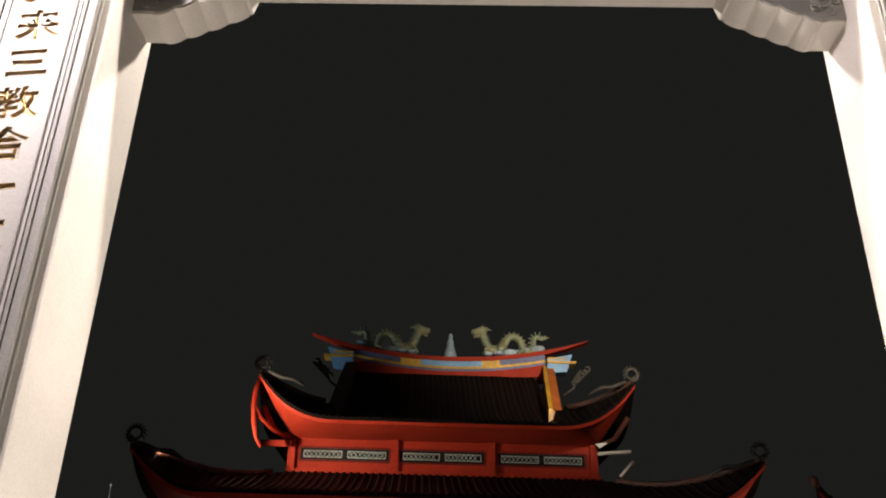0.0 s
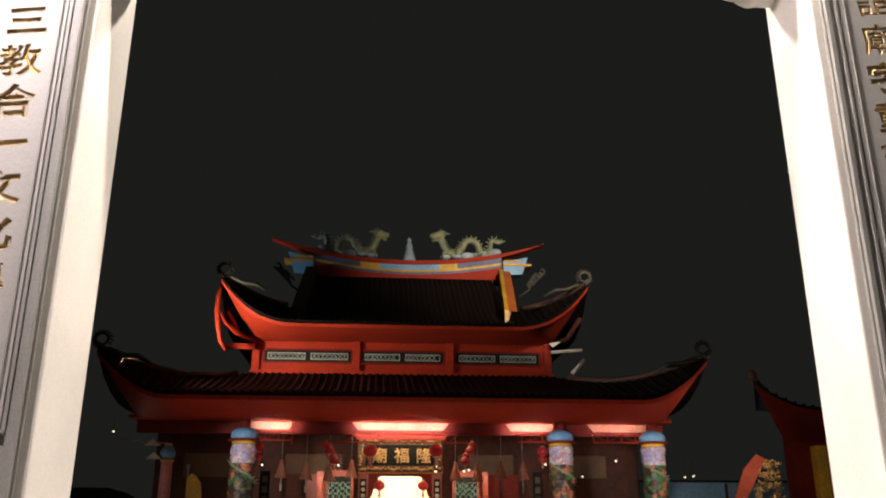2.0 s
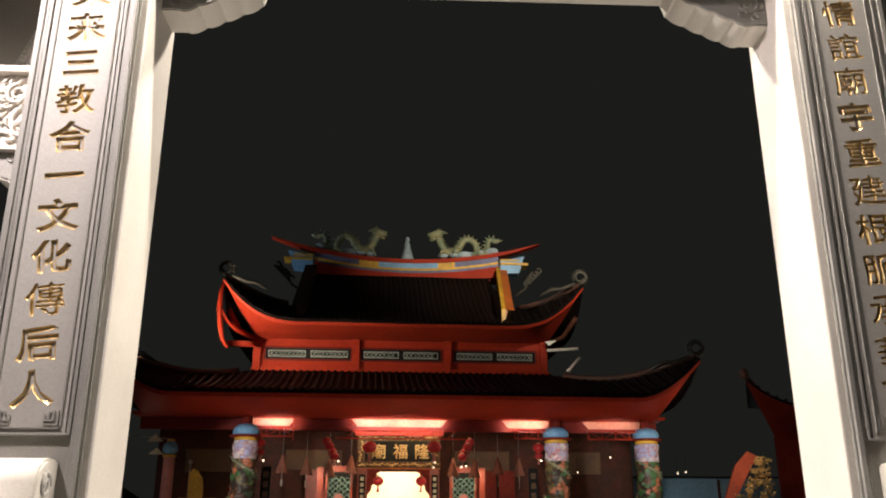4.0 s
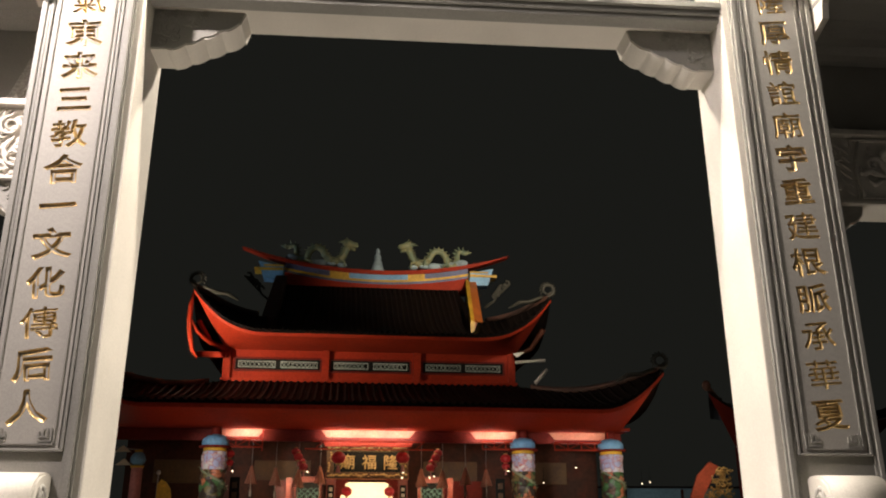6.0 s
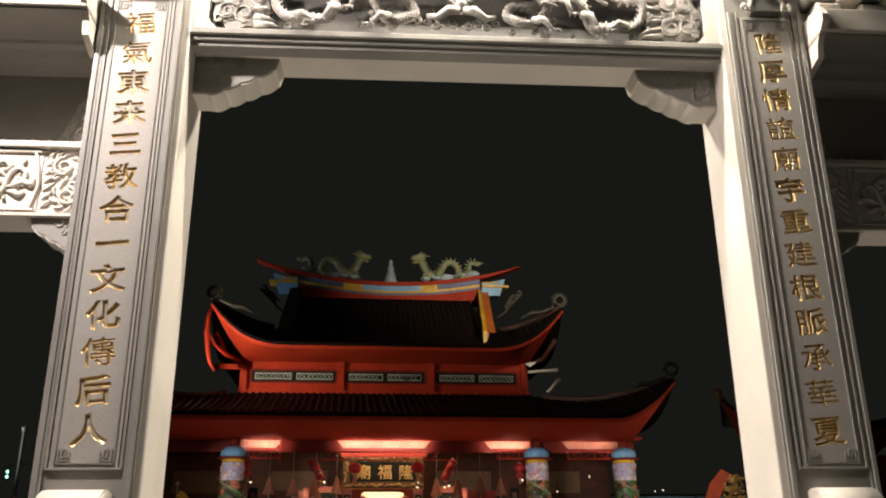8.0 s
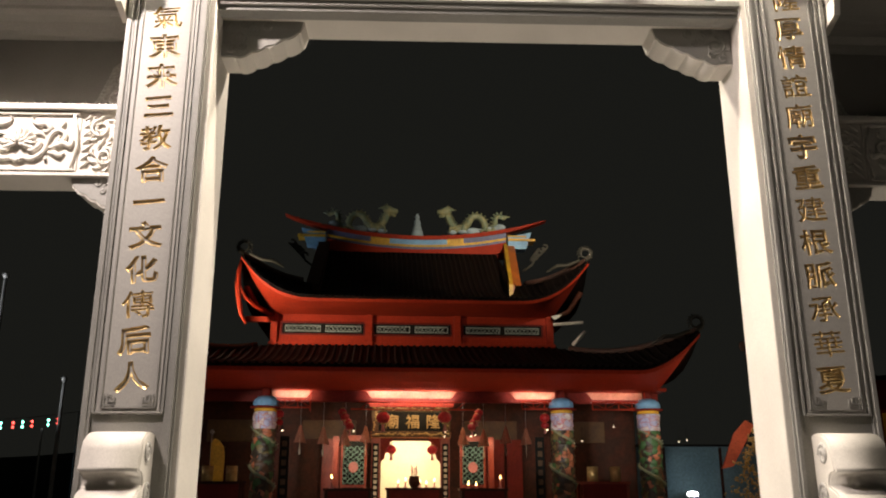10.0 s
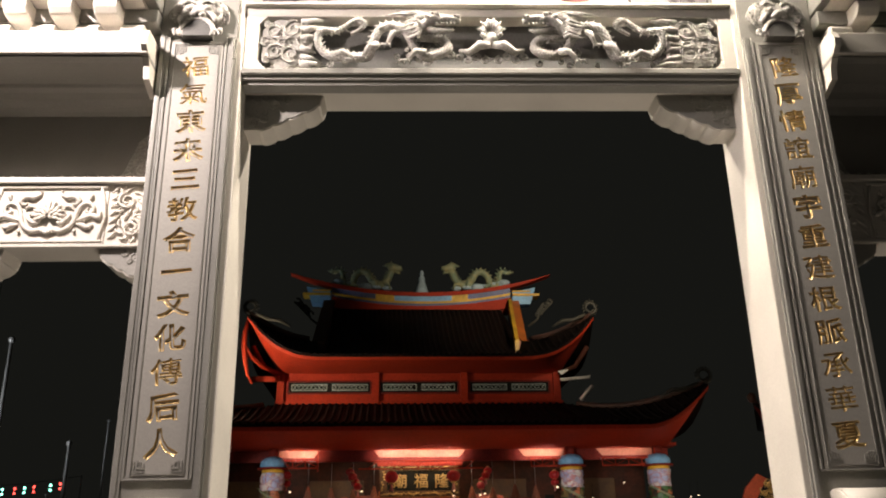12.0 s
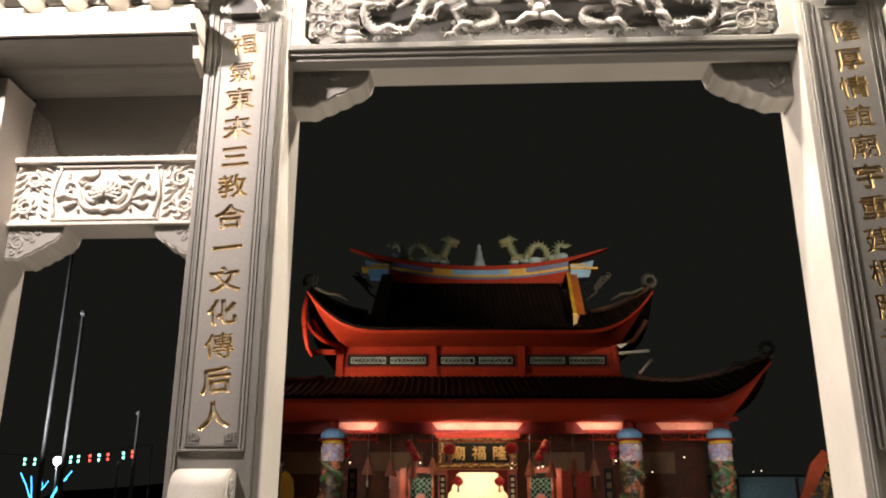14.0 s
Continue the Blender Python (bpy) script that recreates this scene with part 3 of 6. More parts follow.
                c = a + across * (rad[i] * math.sin(th) * 0.97) + Vector((0, -rad[i] * math.cos(th) * 0.97, 0))
                ball(bm, c, 0.0095, 0.007, 0.0095, 6, 4)
        # head with long open jaws under the top edge, brow, horns and a flowing mane
        hz = 5.79
        tube(bm, [(s * 0.60, 0.02, 5.69), (s * 0.56, -0.01, 5.76), (s * 0.48, -0.025, hz + 0.02), (s * 0.38, -0.03, hz + 0.03), (s * 0.30, -0.035, hz + 0.005), (s * 0.26, -0.03, hz - 0.01)],
             [0.036, 0.05, 0.045, 0.03, 0.03, 0.022], 10)
        tube(bm, [(s * 0.54, 0.0, 5.73), (s * 0.44, -0.015, 5.705), (s * 0.35, -0.02, 5.70), (s * 0.31, -0.02, 5.715)], [0.034, 0.022, 0.017, 0.008], 8)
        for k in range(6):
            tube(bm, [(s * (0.46 - 0.03 * k), -0.045, 5.765), (s * (0.458 - 0.03 * k), -0.045, 5.742)], [0.008, 0.002], 5)
        for dx, dz, r in ((0.275, 0.018, 0.02), (0.30, 0.03, 0.015), (0.45, 0.045, 0.024), (0.49, 0.055, 0.018), (0.53, 0.02, 0.026), (0.42, 0.0, 0.018)):
            ball(bm, (s * dx, -0.065, hz + dz), r, r * 0.9, r * 0.8, 10, 6)
        for k in range(14):
            z = 5.86 - 0.017 * k
            w = rnd.uniform(0.12, 0.26)
            tube(bm, [(s * (0.52 + 0.006 * k), -0.03, z - 0.01), (s * (0.56 + 0.35 * w), -0.05, z + 0.012), (s * (0.56 + 0.7 * w), -0.035, z - 0.012), (s * (0.56 + w), -0.01, z + 0.008)], [0.014, 0.012, 0.009, 0.002], 5)
        for k in range(3):
            tube(bm, [(s * 0.5, -0.03, 5.83), (s * (0.62 + 0.07 * k), -0.045, 5.872 - 0.01 * k), (s * (0.8 + 0.07 * k), -0.03, 5.868 - 0.02 * k)], [0.016, 0.011, 0.003], 6)
        # legs and claws
        for lx, lz, fx, fz in ((1.3, 5.5, 1.14, 5.44), (0.95, 5.6, 1.06, 5.46), (0.78, 5.72, 0.86, 5.58), (0.56, 5.53, 0.70, 5.43)):
            tube(bm, [(s * lx, 0.03, lz), (s * (lx + fx) / 2, -0.02, (lz + fz) / 2 + 0.03), (s * fx, -0.01, fz)], [0.034, 0.026, 0.018], 8)
            for k in (-1, 0, 1):
                tube(bm, [(s * fx, -0.01, fz), (s * (fx + 0.035 * k + 0.02), -0.03, fz - 0.012), (s * (fx + 0.05 * k + 0.025), -0.01, fz - 0.035)], [0.012, 0.009, 0.003], 5)
        for k in range(14):
            cloud_scroll(bm, s * rnd.uniform(0.3, 1.45), rnd.uniform(5.43, 5.6), rnd.uniform(0.02, 0.04), 0.09, rnd.choice((1, -1)), 0.008)
        part("dragon_relief", bm, M["carved"], beam, "high-relief carved granite dragon")
    # flaming pearl and waves in the middle
    bm = bmesh.new()
    ball(bm, (0, 0.05, 5.66), 0.06, 0.06, 0.07)
    for s in (-1, 1):
        for k in range(6):
            a = radians(20 + 32 * k)
            tube(bm, [(s * 0.05 * math.cos(a), 0.03, 5.68 + 0.06 * math.sin(a)), (s * 0.09 * math.cos(a), 0.0, 5.69 + 0.12 * math.sin(a)),
                      (s * 0.11 * math.cos(a) + s * 0.02, 0.02, 5.70 + 0.155 * math.sin(a))], [0.022, 0.018, 0.004], 6)
        tube(bm, [(s * 0.02, 0.03, 5.60), (s * 0.1, 0.0, 5.58), (s * 0.19, 0.02, 5.52), (s * 0.27, 0.03, 5.55)], [0.03, 0.04, 0.03, 0.012], 8)
        for k in range(4):
            cloud_scroll(bm, s * (0.06 + 0.07 * k), 5.47 + 0.03 * (k % 2), 0.035, 0.05, s, 0.011)
    pieces("pearl_relief", bm, M["carved"], beam)
    # upper beam with its panels
    bm = bmesh.new()
    box(bm, -2.05, 2.05, 0.16, 0.5, 5.975, 7.2)
    box(bm, -2.05, 2.05, 0.0, 0.2, 5.977, 6.0, 0.006)
    up = part("upper_beam", bm, M["white_stone"], GATE, "pale granite upper beam", fit_in)
    for s in (-1, 1):
        bm = bmesh.new()
        a, b = sorted((s * 1.22, s * 1.92))
        for q in ((a, b, 6.01, 6.045), (a, b, 6.5, 6.53), (a, a + 0.03, 6.045, 6.5), (b - 0.03, b, 6.045, 6.5)):
            box(bm, q[0], q[1], 0.06, 0.16, q[2], q[3], 0.004)
        box(bm, a + 0.03, b - 0.03, 0.13, 0.158, 6.045, 6.5)
        for k in range(11):
            cloud_scroll(bm, rnd.uniform(a + 0.08, b - 0.08), rnd.uniform(6.08, 6.4), rnd.uniform(0.03, 0.06), 0.115, rnd.choice((1, -1)), 0.014)
        part("relief_panel", bm, M["dark_stone"], up, "dark carved flower panel")
    bm = bmesh.new()
    box(bm, -1.17, 1.17, 0.1, 0.158, 6.01, 6.9, 0.004)
    for k in range(9):
        xx = -1.1 + 2.2 * k / 8
        box(bm, xx - 0.012, xx + 0.012, 0.088, 0.1, 6.03, 6.2)
        if k < 8:
            box(bm, xx + 0.05, xx + 0.2, 0.09, 0.1, 6.06 + 0.05 * (k % 2), 6.08 + 0.05 * (k % 2))
    box(bm, -1.12, 1.12, 0.088, 0.1, 6.12, 6.14)
    part("name_panel", bm, M["white_stone"], up, "pale name panel with fret lines")
    bm = bmesh.new()
    box(bm, 0.62, 0.86, 0.07, 0.092, 6.085, 6.4, 0.006)
    part("name_bar", bm, M["rose"], up, "red painted bar")


dragon_beam()


def queti(x_face, x_tip, z_face, z_top, y0, y1, name, lobes=4):
    """A scalloped corner bracket under a beam, its front carved."""
    s = 1 if x_tip > x_face else -1
    w, h = abs(x_tip - x_face), z_top - z_face
    n = 48

    def low(f, rise, reach):
        """The scalloped lower edge: flat beside the pillar, then lobes climbing to the tip."""
        g = max(0.0, (f - 0.2) / 0.8)
        dip = 0.022 * abs(math.sin(math.pi * lobes * g)) ** 0.6 if g > 0 else 0.0
        return (x_face + s * w * reach * f, z_face + rise + h * 0.68 * g ** 1.15 - dip * (h / 0.35))
    edge = [low(k / n, 0.0, 0.93) for k in range(n + 1)] + [(x_face + s * w * 0.955, z_top - h * 0.3), (x_tip, z_top), (x_face, z_top)]
    bm = bmesh.new()
    prism(bm, edge, y0, y1)
    b = part(name, bm, M["white_stone"], GATE, "scalloped pale granite corner bracket")
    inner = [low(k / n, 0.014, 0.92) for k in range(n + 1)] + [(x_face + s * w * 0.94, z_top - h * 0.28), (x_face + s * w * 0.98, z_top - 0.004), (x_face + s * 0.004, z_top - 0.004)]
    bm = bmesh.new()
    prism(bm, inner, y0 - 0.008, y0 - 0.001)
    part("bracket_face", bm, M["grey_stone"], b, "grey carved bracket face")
    for fx, fz, r in ((0.2, 0.52, 0.085), (0.38, 0.74, 0.06), (0.1, 0.76, 0.05), (0.55, 0.84, 0.04), (0.26, 0.3, 0.035), (0.07, 0.45, 0.03), (0.26, 0.88, 0.03), (0.46, 0.6, 0.03), (0.13, 0.2, 0.03)):
        bm = bmesh.new()
        cloud_scroll(bm, x_face + s * w * fx, z_face + h * fz, r * w / 0.64, y0 - 0.009, s, 0.009)
        part("vine_carving", bm, M["grey_stone"], b)
    return b


for s in (-1, 1):
    queti(GX + s * 1.956, GX + s * 1.335, 4.912, 5.226, 0.25, 0.5, "corner_bracket")


def side_bay(s):
    """A lower bay beside the main opening: s is -1 or 1."""
    xa, xb = GX + s * 2.606, GX + s * 4.235
    lo, hi = min(xa, xb), max(xa, xb)
    bm = bmesh.new()
    a, b = sorted((xb, xb + s * 0.58))
    box(bm, a, b, 0.16, 0.84, 0, 5.18, 0.012)
    end = xb + s * 0.75
    w0, w1 = min(xa, end), max(xa, end)
    part("outer_pillar", bm, M["white_stone"], GATE, "pale granite outer pillar")
    bm = bmesh.new()
    box(bm, lo, hi, 0.5, 0.82, 4.03, 4.56, 0.006)
    beam = part("side_beam", bm, M["white_stone"], GATE, "pale granite side beam")
    bm = bmesh.new()
    box(bm, lo, hi, 0.44, 0.84, 4.56, 4.605, 0.008)
    part("beam_ledge", bm, M["white_stone"], beam)
    bm = bmesh.new()
    box(bm, lo, hi, 0.47, 0.499, 4.03, 4.055, 0.004)
    part("beam_edge", bm, M["white_stone"], beam)
    # flower panel between two scroll panels
    c = (lo + hi) / 2 + s * 0.05
    bm = bmesh.new()
    box(bm, c - 0.44, c + 0.44, 0.49, 0.502, 4.06, 4.55)
    part("panel_field", bm, M["white_stone"], beam)
    bm = bmesh.new()
    for q in ((c - 0.43, c + 0.43, 4.07, 4.088), (c - 0.43, c + 0.43, 4.525, 4.543)):
        box(bm, q[0], q[1], 0.468, 0.492, q[2], q[3], 0.004)
    for e in (-1, 1):
        tube(bm, [(c + e * 0.405, 0.48, 4.075), (c + e * 0.41, 0.48, 4.15), (c + e * 0.435, 0.48, 4.28), (c + e * 0.42, 0.48, 4.4), (c + e * 0.385, 0.48, 4.535)], 0.012, 6)

    def stem(pts, rads, y=0.478):
        for e in (-1, 1):
            ks = [Vector((c + e * a, y, z)) for a, z in pts]
            way, rr = [], []
            for i in range(len(ks) - 1):
                p0, p1, p2, p3 = ks[max(i - 1, 0)], ks[i], ks[i + 1], ks[min(i + 2, len(ks) - 1)]
                for k in range(5):
                    t = k / 5
                    way.append(0.5 * ((2 * p1) + (p2 - p0) * t + (2 * p0 - 5 * p1 + 4 * p2 - p3) * t * t + (3 * p1 - p0 - 3 * p2 + p3) * t ** 3))
                    rr.append(rads[i] + (rads[i + 1] - rads[i]) * t)
            tube(bm, way + [ks[-1]], rr + [rads[-1]], 7)
    # vines rising from the foot of the flower and curling outwards
    stem([(0.05, 4.17), (0.12, 4.165), (0.19, 4.22), (0.215, 4.31), (0.245, 4.375), (0.3, 4.395), (0.34, 4.36), (0.33, 4.315), (0.29, 4.325), (0.3, 4.355)], [0.02, 0.021, 0.02, 0.018, 0.017, 0.017, 0.016, 0.014, 0.012, 0.012])
    stem([(0.075, 4.475), (0.13, 4.445), (0.19, 4.45), (0.225, 4.41), (0.2, 4.385), (0.165, 4.4)], [0.008, 0.022, 0.026, 0.022, 0.014, 0.006])
    stem([(0.22, 4.25), (0.28, 4.27), (0.335, 4.29), (0.385, 4.27), (0.4, 4.33)], [0.008, 0.022, 0.024, 0.022, 0.005])
    stem([(0.22, 4.22), (0.27, 4.21), (0.31, 4.19), (0.35, 4.22)], [0.006, 0.024, 0.022, 0.004])
    stem([(0.06, 4.25), (0.1, 4.23), (0.145, 4.26), (0.16, 4.3), (0.125, 4.305)], [0.008, 0.018, 0.02, 0.016, 0.006])
    stem([(0.11, 4.36), (0.15, 4.37), (0.185, 4.345)], [0.006, 0.018, 0.005])
    stem([(0.315, 4.475), (0.318, 4.45), (0.3, 4.42)], [0.014, 0.016, 0.004])
    stem([(0.08, 4.5), (0.083, 4.475)], [0.014, 0.006])
    stem([(0.21, 4.155), (0.212, 4.185)], [0.015, 0.006])
    # layered peony on a scalloped foot
    for m_, r0, r1, w, y in ((11, 0.06, 0.135, 0.017, 0.474), (9, 0.03, 0.1, 0.018, 0.466), (5, 0.01, 0.062, 0.017, 0.458)):
        for k in range(m_):
            t = radians(-15 + 210 * k / (m_ - 1))
            u, v = math.cos(t), math.sin(t)
            tube(bm, [(c + r0 * u, y, 4.28 + r0 * v), (c + 0.5 * (r0 + r1) * u, y - 0.004, 4.28 + 0.5 * (r0 + r1) * v), (c + r1 * u, y + 0.004, 4.28 + r1 * 1.08 * v)], [0.008, w, 0.004], 6)
    for k in range(5):
        ball(bm, (c - 0.04 + 0.02 * k, 0.47, 4.165 - 0.008 * (2 - abs(k - 2))), 0.016, 0.016, 0.022, 8, 5)
    part("flower_relief", bm, M["white_stone"], beam, "carved peony and vine relief")
    rnd = random.Random(4)
    for e in (-1, 1):
        bm = bmesh.new()
        x0 = c + e * 0.615
        for cx, cz, r, t in ((-0.02, 4.42, 0.075, 1), (0.03, 4.19, 0.075, -1)):
            cloud_scroll(bm, x0 + e * cx, cz, r, 0.484, e * t, 0.014)
            for k in range(9):
                aa = 40 * k + 20
                q = radians(aa)
                tube(bm, arc(x0 + e * (cx + 0.075 * math.cos(q)), cz + 0.075 * math.sin(q), 0.045, aa * e, aa * e + 110, 6, 0.49), [0.003, 0.009, 0.012, 0.013, 0.011, 0.008, 0.003], 5)
        for k in range(7):
            z = 4.1 + 0.065 * k
            tube(bm, [(x0 + e * 0.14, 0.497, z), (x0 + e * 0.11, 0.486, z + 0.035), (x0 + e * 0.06, 0.492, z + 0.06)], [0.005, 0.016, 0.004], 5)
            tube(bm, [(x0 - e * 0.15, 0.497, z), (x0 - e * 0.11, 0.488, z + 0.03), (x0 - e * 0.07, 0.494, z + 0.07)], [0.005, 0.013, 0.004], 5)
        pieces("scroll_relief", bm, M["white_stone"], beam)
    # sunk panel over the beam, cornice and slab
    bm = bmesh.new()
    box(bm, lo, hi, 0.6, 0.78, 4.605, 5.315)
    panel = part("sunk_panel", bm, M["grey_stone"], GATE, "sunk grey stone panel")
    bm = bmesh.new()
    for e in (-1, 1):
        prism(bm, [(c + e * 0.78, 4.61), (c + e * 0.42, 4.61), (c + e * 0.5, 4.7), (c + e * 0.56, 4.86), (c + e * 0.6, 4.98), (c + e * 0.68, 5.05), (c + e * 0.78, 5.15)], 0.575, 0.602)
        for cx, cz, r in ((0.66, 4.72, 0.07), (0.68, 4.88, 0.05), (0.56, 4.66, 0.04), (0.7, 5.0, 0.04)):
            cloud_scroll(bm, c + e * cx, cz, r, 0.572, e, 0.012)
    for k in range(9):
        cloud_scroll(bm, c - 0.4 + 0.1 * k, 4.65, 0.035, 0.592, 1 if k % 2 else -1, 0.009)
    pieces("corner_carving", bm, M["carved"], panel)
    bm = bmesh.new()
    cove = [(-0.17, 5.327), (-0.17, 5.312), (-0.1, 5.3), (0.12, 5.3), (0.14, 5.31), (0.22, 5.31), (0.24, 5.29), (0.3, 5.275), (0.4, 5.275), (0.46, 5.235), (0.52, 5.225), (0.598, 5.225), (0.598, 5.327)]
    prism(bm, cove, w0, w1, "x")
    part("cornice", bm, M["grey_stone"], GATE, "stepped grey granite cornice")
    bm = bmesh.new()
    box(bm, w0, w1, -0.2, 0.8, 5.33, 5.52, 0.012)
    part("slab", bm, M["white_stone"], GATE, "pale granite slab")
    # end cap of the slab against the pillar
    bm = bmesh.new()
    e0, e1 = sorted((xa + s * 0.003, xa + s * 0.05))
    prism(bm, [(-0.2, 5.525), (-0.25, 5.44), (-0.24, 5.38), (-0.18, 5.33), (-0.12, 5.26), (-0.1, 5.16), (0.1, 5.1), (0.1, 5.525)], e0, e1, "x")
    part("slab_end", bm, M["white_stone"], GATE)
    # bracket set above: two staggered rows of rounded blocks and arms
    k = 0
    for row, (z0, z1, y0) in enumerate(((5.525, 5.655, -0.08), (5.66, 5.80, -0.22), (5.805, 5.95, -0.36))):
        x = w0 + 0.16 + 0.17 * (row % 2)
        while x < w1 - 0.08:
            bm = bmesh.new()
            prism(bm, [(y0, z1), (y0 - 0.03, z1 - 0.03), (y0 - 0.025, z0 + 0.06), (y0 + 0.02, z0 + 0.01), (y0 + 0.07, z0), (0.4, z0), (0.4, z1)], x - 0.09, x + 0.09, "x")
            bmesh.ops.bevel(bm, geom=[e for e in bm.edges], offset=0.008, segments=1, affect="EDGES")
            part("bracket_block", bm, M["white_stone"], GATE)
            x += 0.34
        bm = bmesh.new()
        box(bm, w0, w1, y0 + 0.14, 0.5, z0 + 0.02, z1, 0.01)
        part("bracket_rail", bm, M["grey_stone"], GATE)
    bm = bmesh.new()
    box(bm, w0, w1, -0.1, 0.8, 5.955, 6.1, 0.02)
    part("eave_slab", bm, M["white_stone"], GATE)
    for face, tip in ((xa, xa + s * 0.46), (xb, xb - s * 0.45)):
        queti(face, tip, 3.76, 4.03, 0.52, 0.82, "corner_bracket", 4)


side_bay(-1)
side_bay(1)


# ---------------------------------------------------------------- the temple (its own axes: u right, v back)
HALL = thing("temple", TEMPLE, "two-storey red Chinese temple with upturned tiled roofs and painted dragon columns", "temple")


def smooth(f):
    f = max(0.0, min(1.0, f))
    return f * f * (3 - 2 * f)


def roof_shape(half, v_eave, z_eave, lift, top_half, v_top, z_top, tip_z, hip_v, sag, belly, cx=0.0, power=1.0):
    """A front slope: returns a function of u and q (0 eave, 1 top)."""
    def eave(u):
        f = (abs(u) / half - power) / (1 - power)
        return z_eave + (tip_z - z_eave) * max(0.0, f) ** (2.6 if power < 0.7 else 1.8), v_eave - 0.12 * max(0.0, f) ** 2

    def hip(u):
        k = (abs(u) - top_half) / (half - top_half)
        z0 = sag[0]
        return z0 + (tip_z - z0) * k - sag[1] * math.sin(math.pi * min(1, k)) , hip_v + (v_eave - 0.12 - hip_v) * k

    def at(u, q):
        ze, ve = eave(u)
        if abs(u) <= top_half:
            zt, vt = z_top, v_top
        else:
            zt, vt = hip(u)
        z = ze + (zt - ze) * q - belly * math.sin(math.pi * q) * (abs(zt - ze) / 3.0)
        return (cx + u, ve + (vt - ve) * q, z)
    return at, eave


def ridge_line(name, path, r, mat, parent, label=""):
    bm = bmesh.new()
    tube(bm, path, r, 8)
    return part(name, bm, mat, parent, label)


def rib(at, u, q1, r, n=9):
    """A row of cover tiles running up a slope."""
    path = [at(u, q1 * k / n) for k in range(n + 1)]
    bm = bmesh.new()
    rings = []
    for i, p in enumerate(path):
        rings.append([bm.verts.new((p[0] + r * math.cos(math.pi * k / 4), p[1], p[2] + r * 0.9 * math.sin(math.pi * k / 4))) for k in range(5)])
    for a, b in zip(rings, rings[1:]):
        for k in range(4):
            bm.faces.new((a[k], a[k + 1], b[k + 1], b[k])).smooth = True
    bm.faces.new(rings[0])
    return bm


def corner_scroll(parent, x, v, z, s, r=0.34):
    """Openwork curl with spikes on an upturned eave corner."""
    bm = bmesh.new()
    tube(bm, arc(x - s * 0.1, z + r, r, 270, 270 + s * 430, 28, v, 0.55), [0.06 * (1 - 0.5 * k / 28) for k in range(29)], 6)
    for k in range(13):
        a = radians(270 + s * 24 * k)
        p = (x - s * 0.1 + r * math.cos(a), v, z + r + r * math.sin(a))
        q = (x - s * 0.1 + (r + 0.09) * math.cos(a + s * 0.3), v, z + r + (r + 0.09) * math.sin(a + s * 0.3))
        tube(bm, [p, q], [0.035, 0.008], 5)
    tube(bm, [(x - s * 1.5, v + 0.25, z - 0.42), (x - s * 1.1, v + 0.2, z - 0.2), (x - s * 0.75, v + 0.1, z - 0.2), (x - s * 0.3, v, z - 0.02)], [0.03, 0.08, 0.07, 0.05], 6)
    return part("corner_scroll", bm, M["scroll_work"], parent, "curled openwork corner ornament")


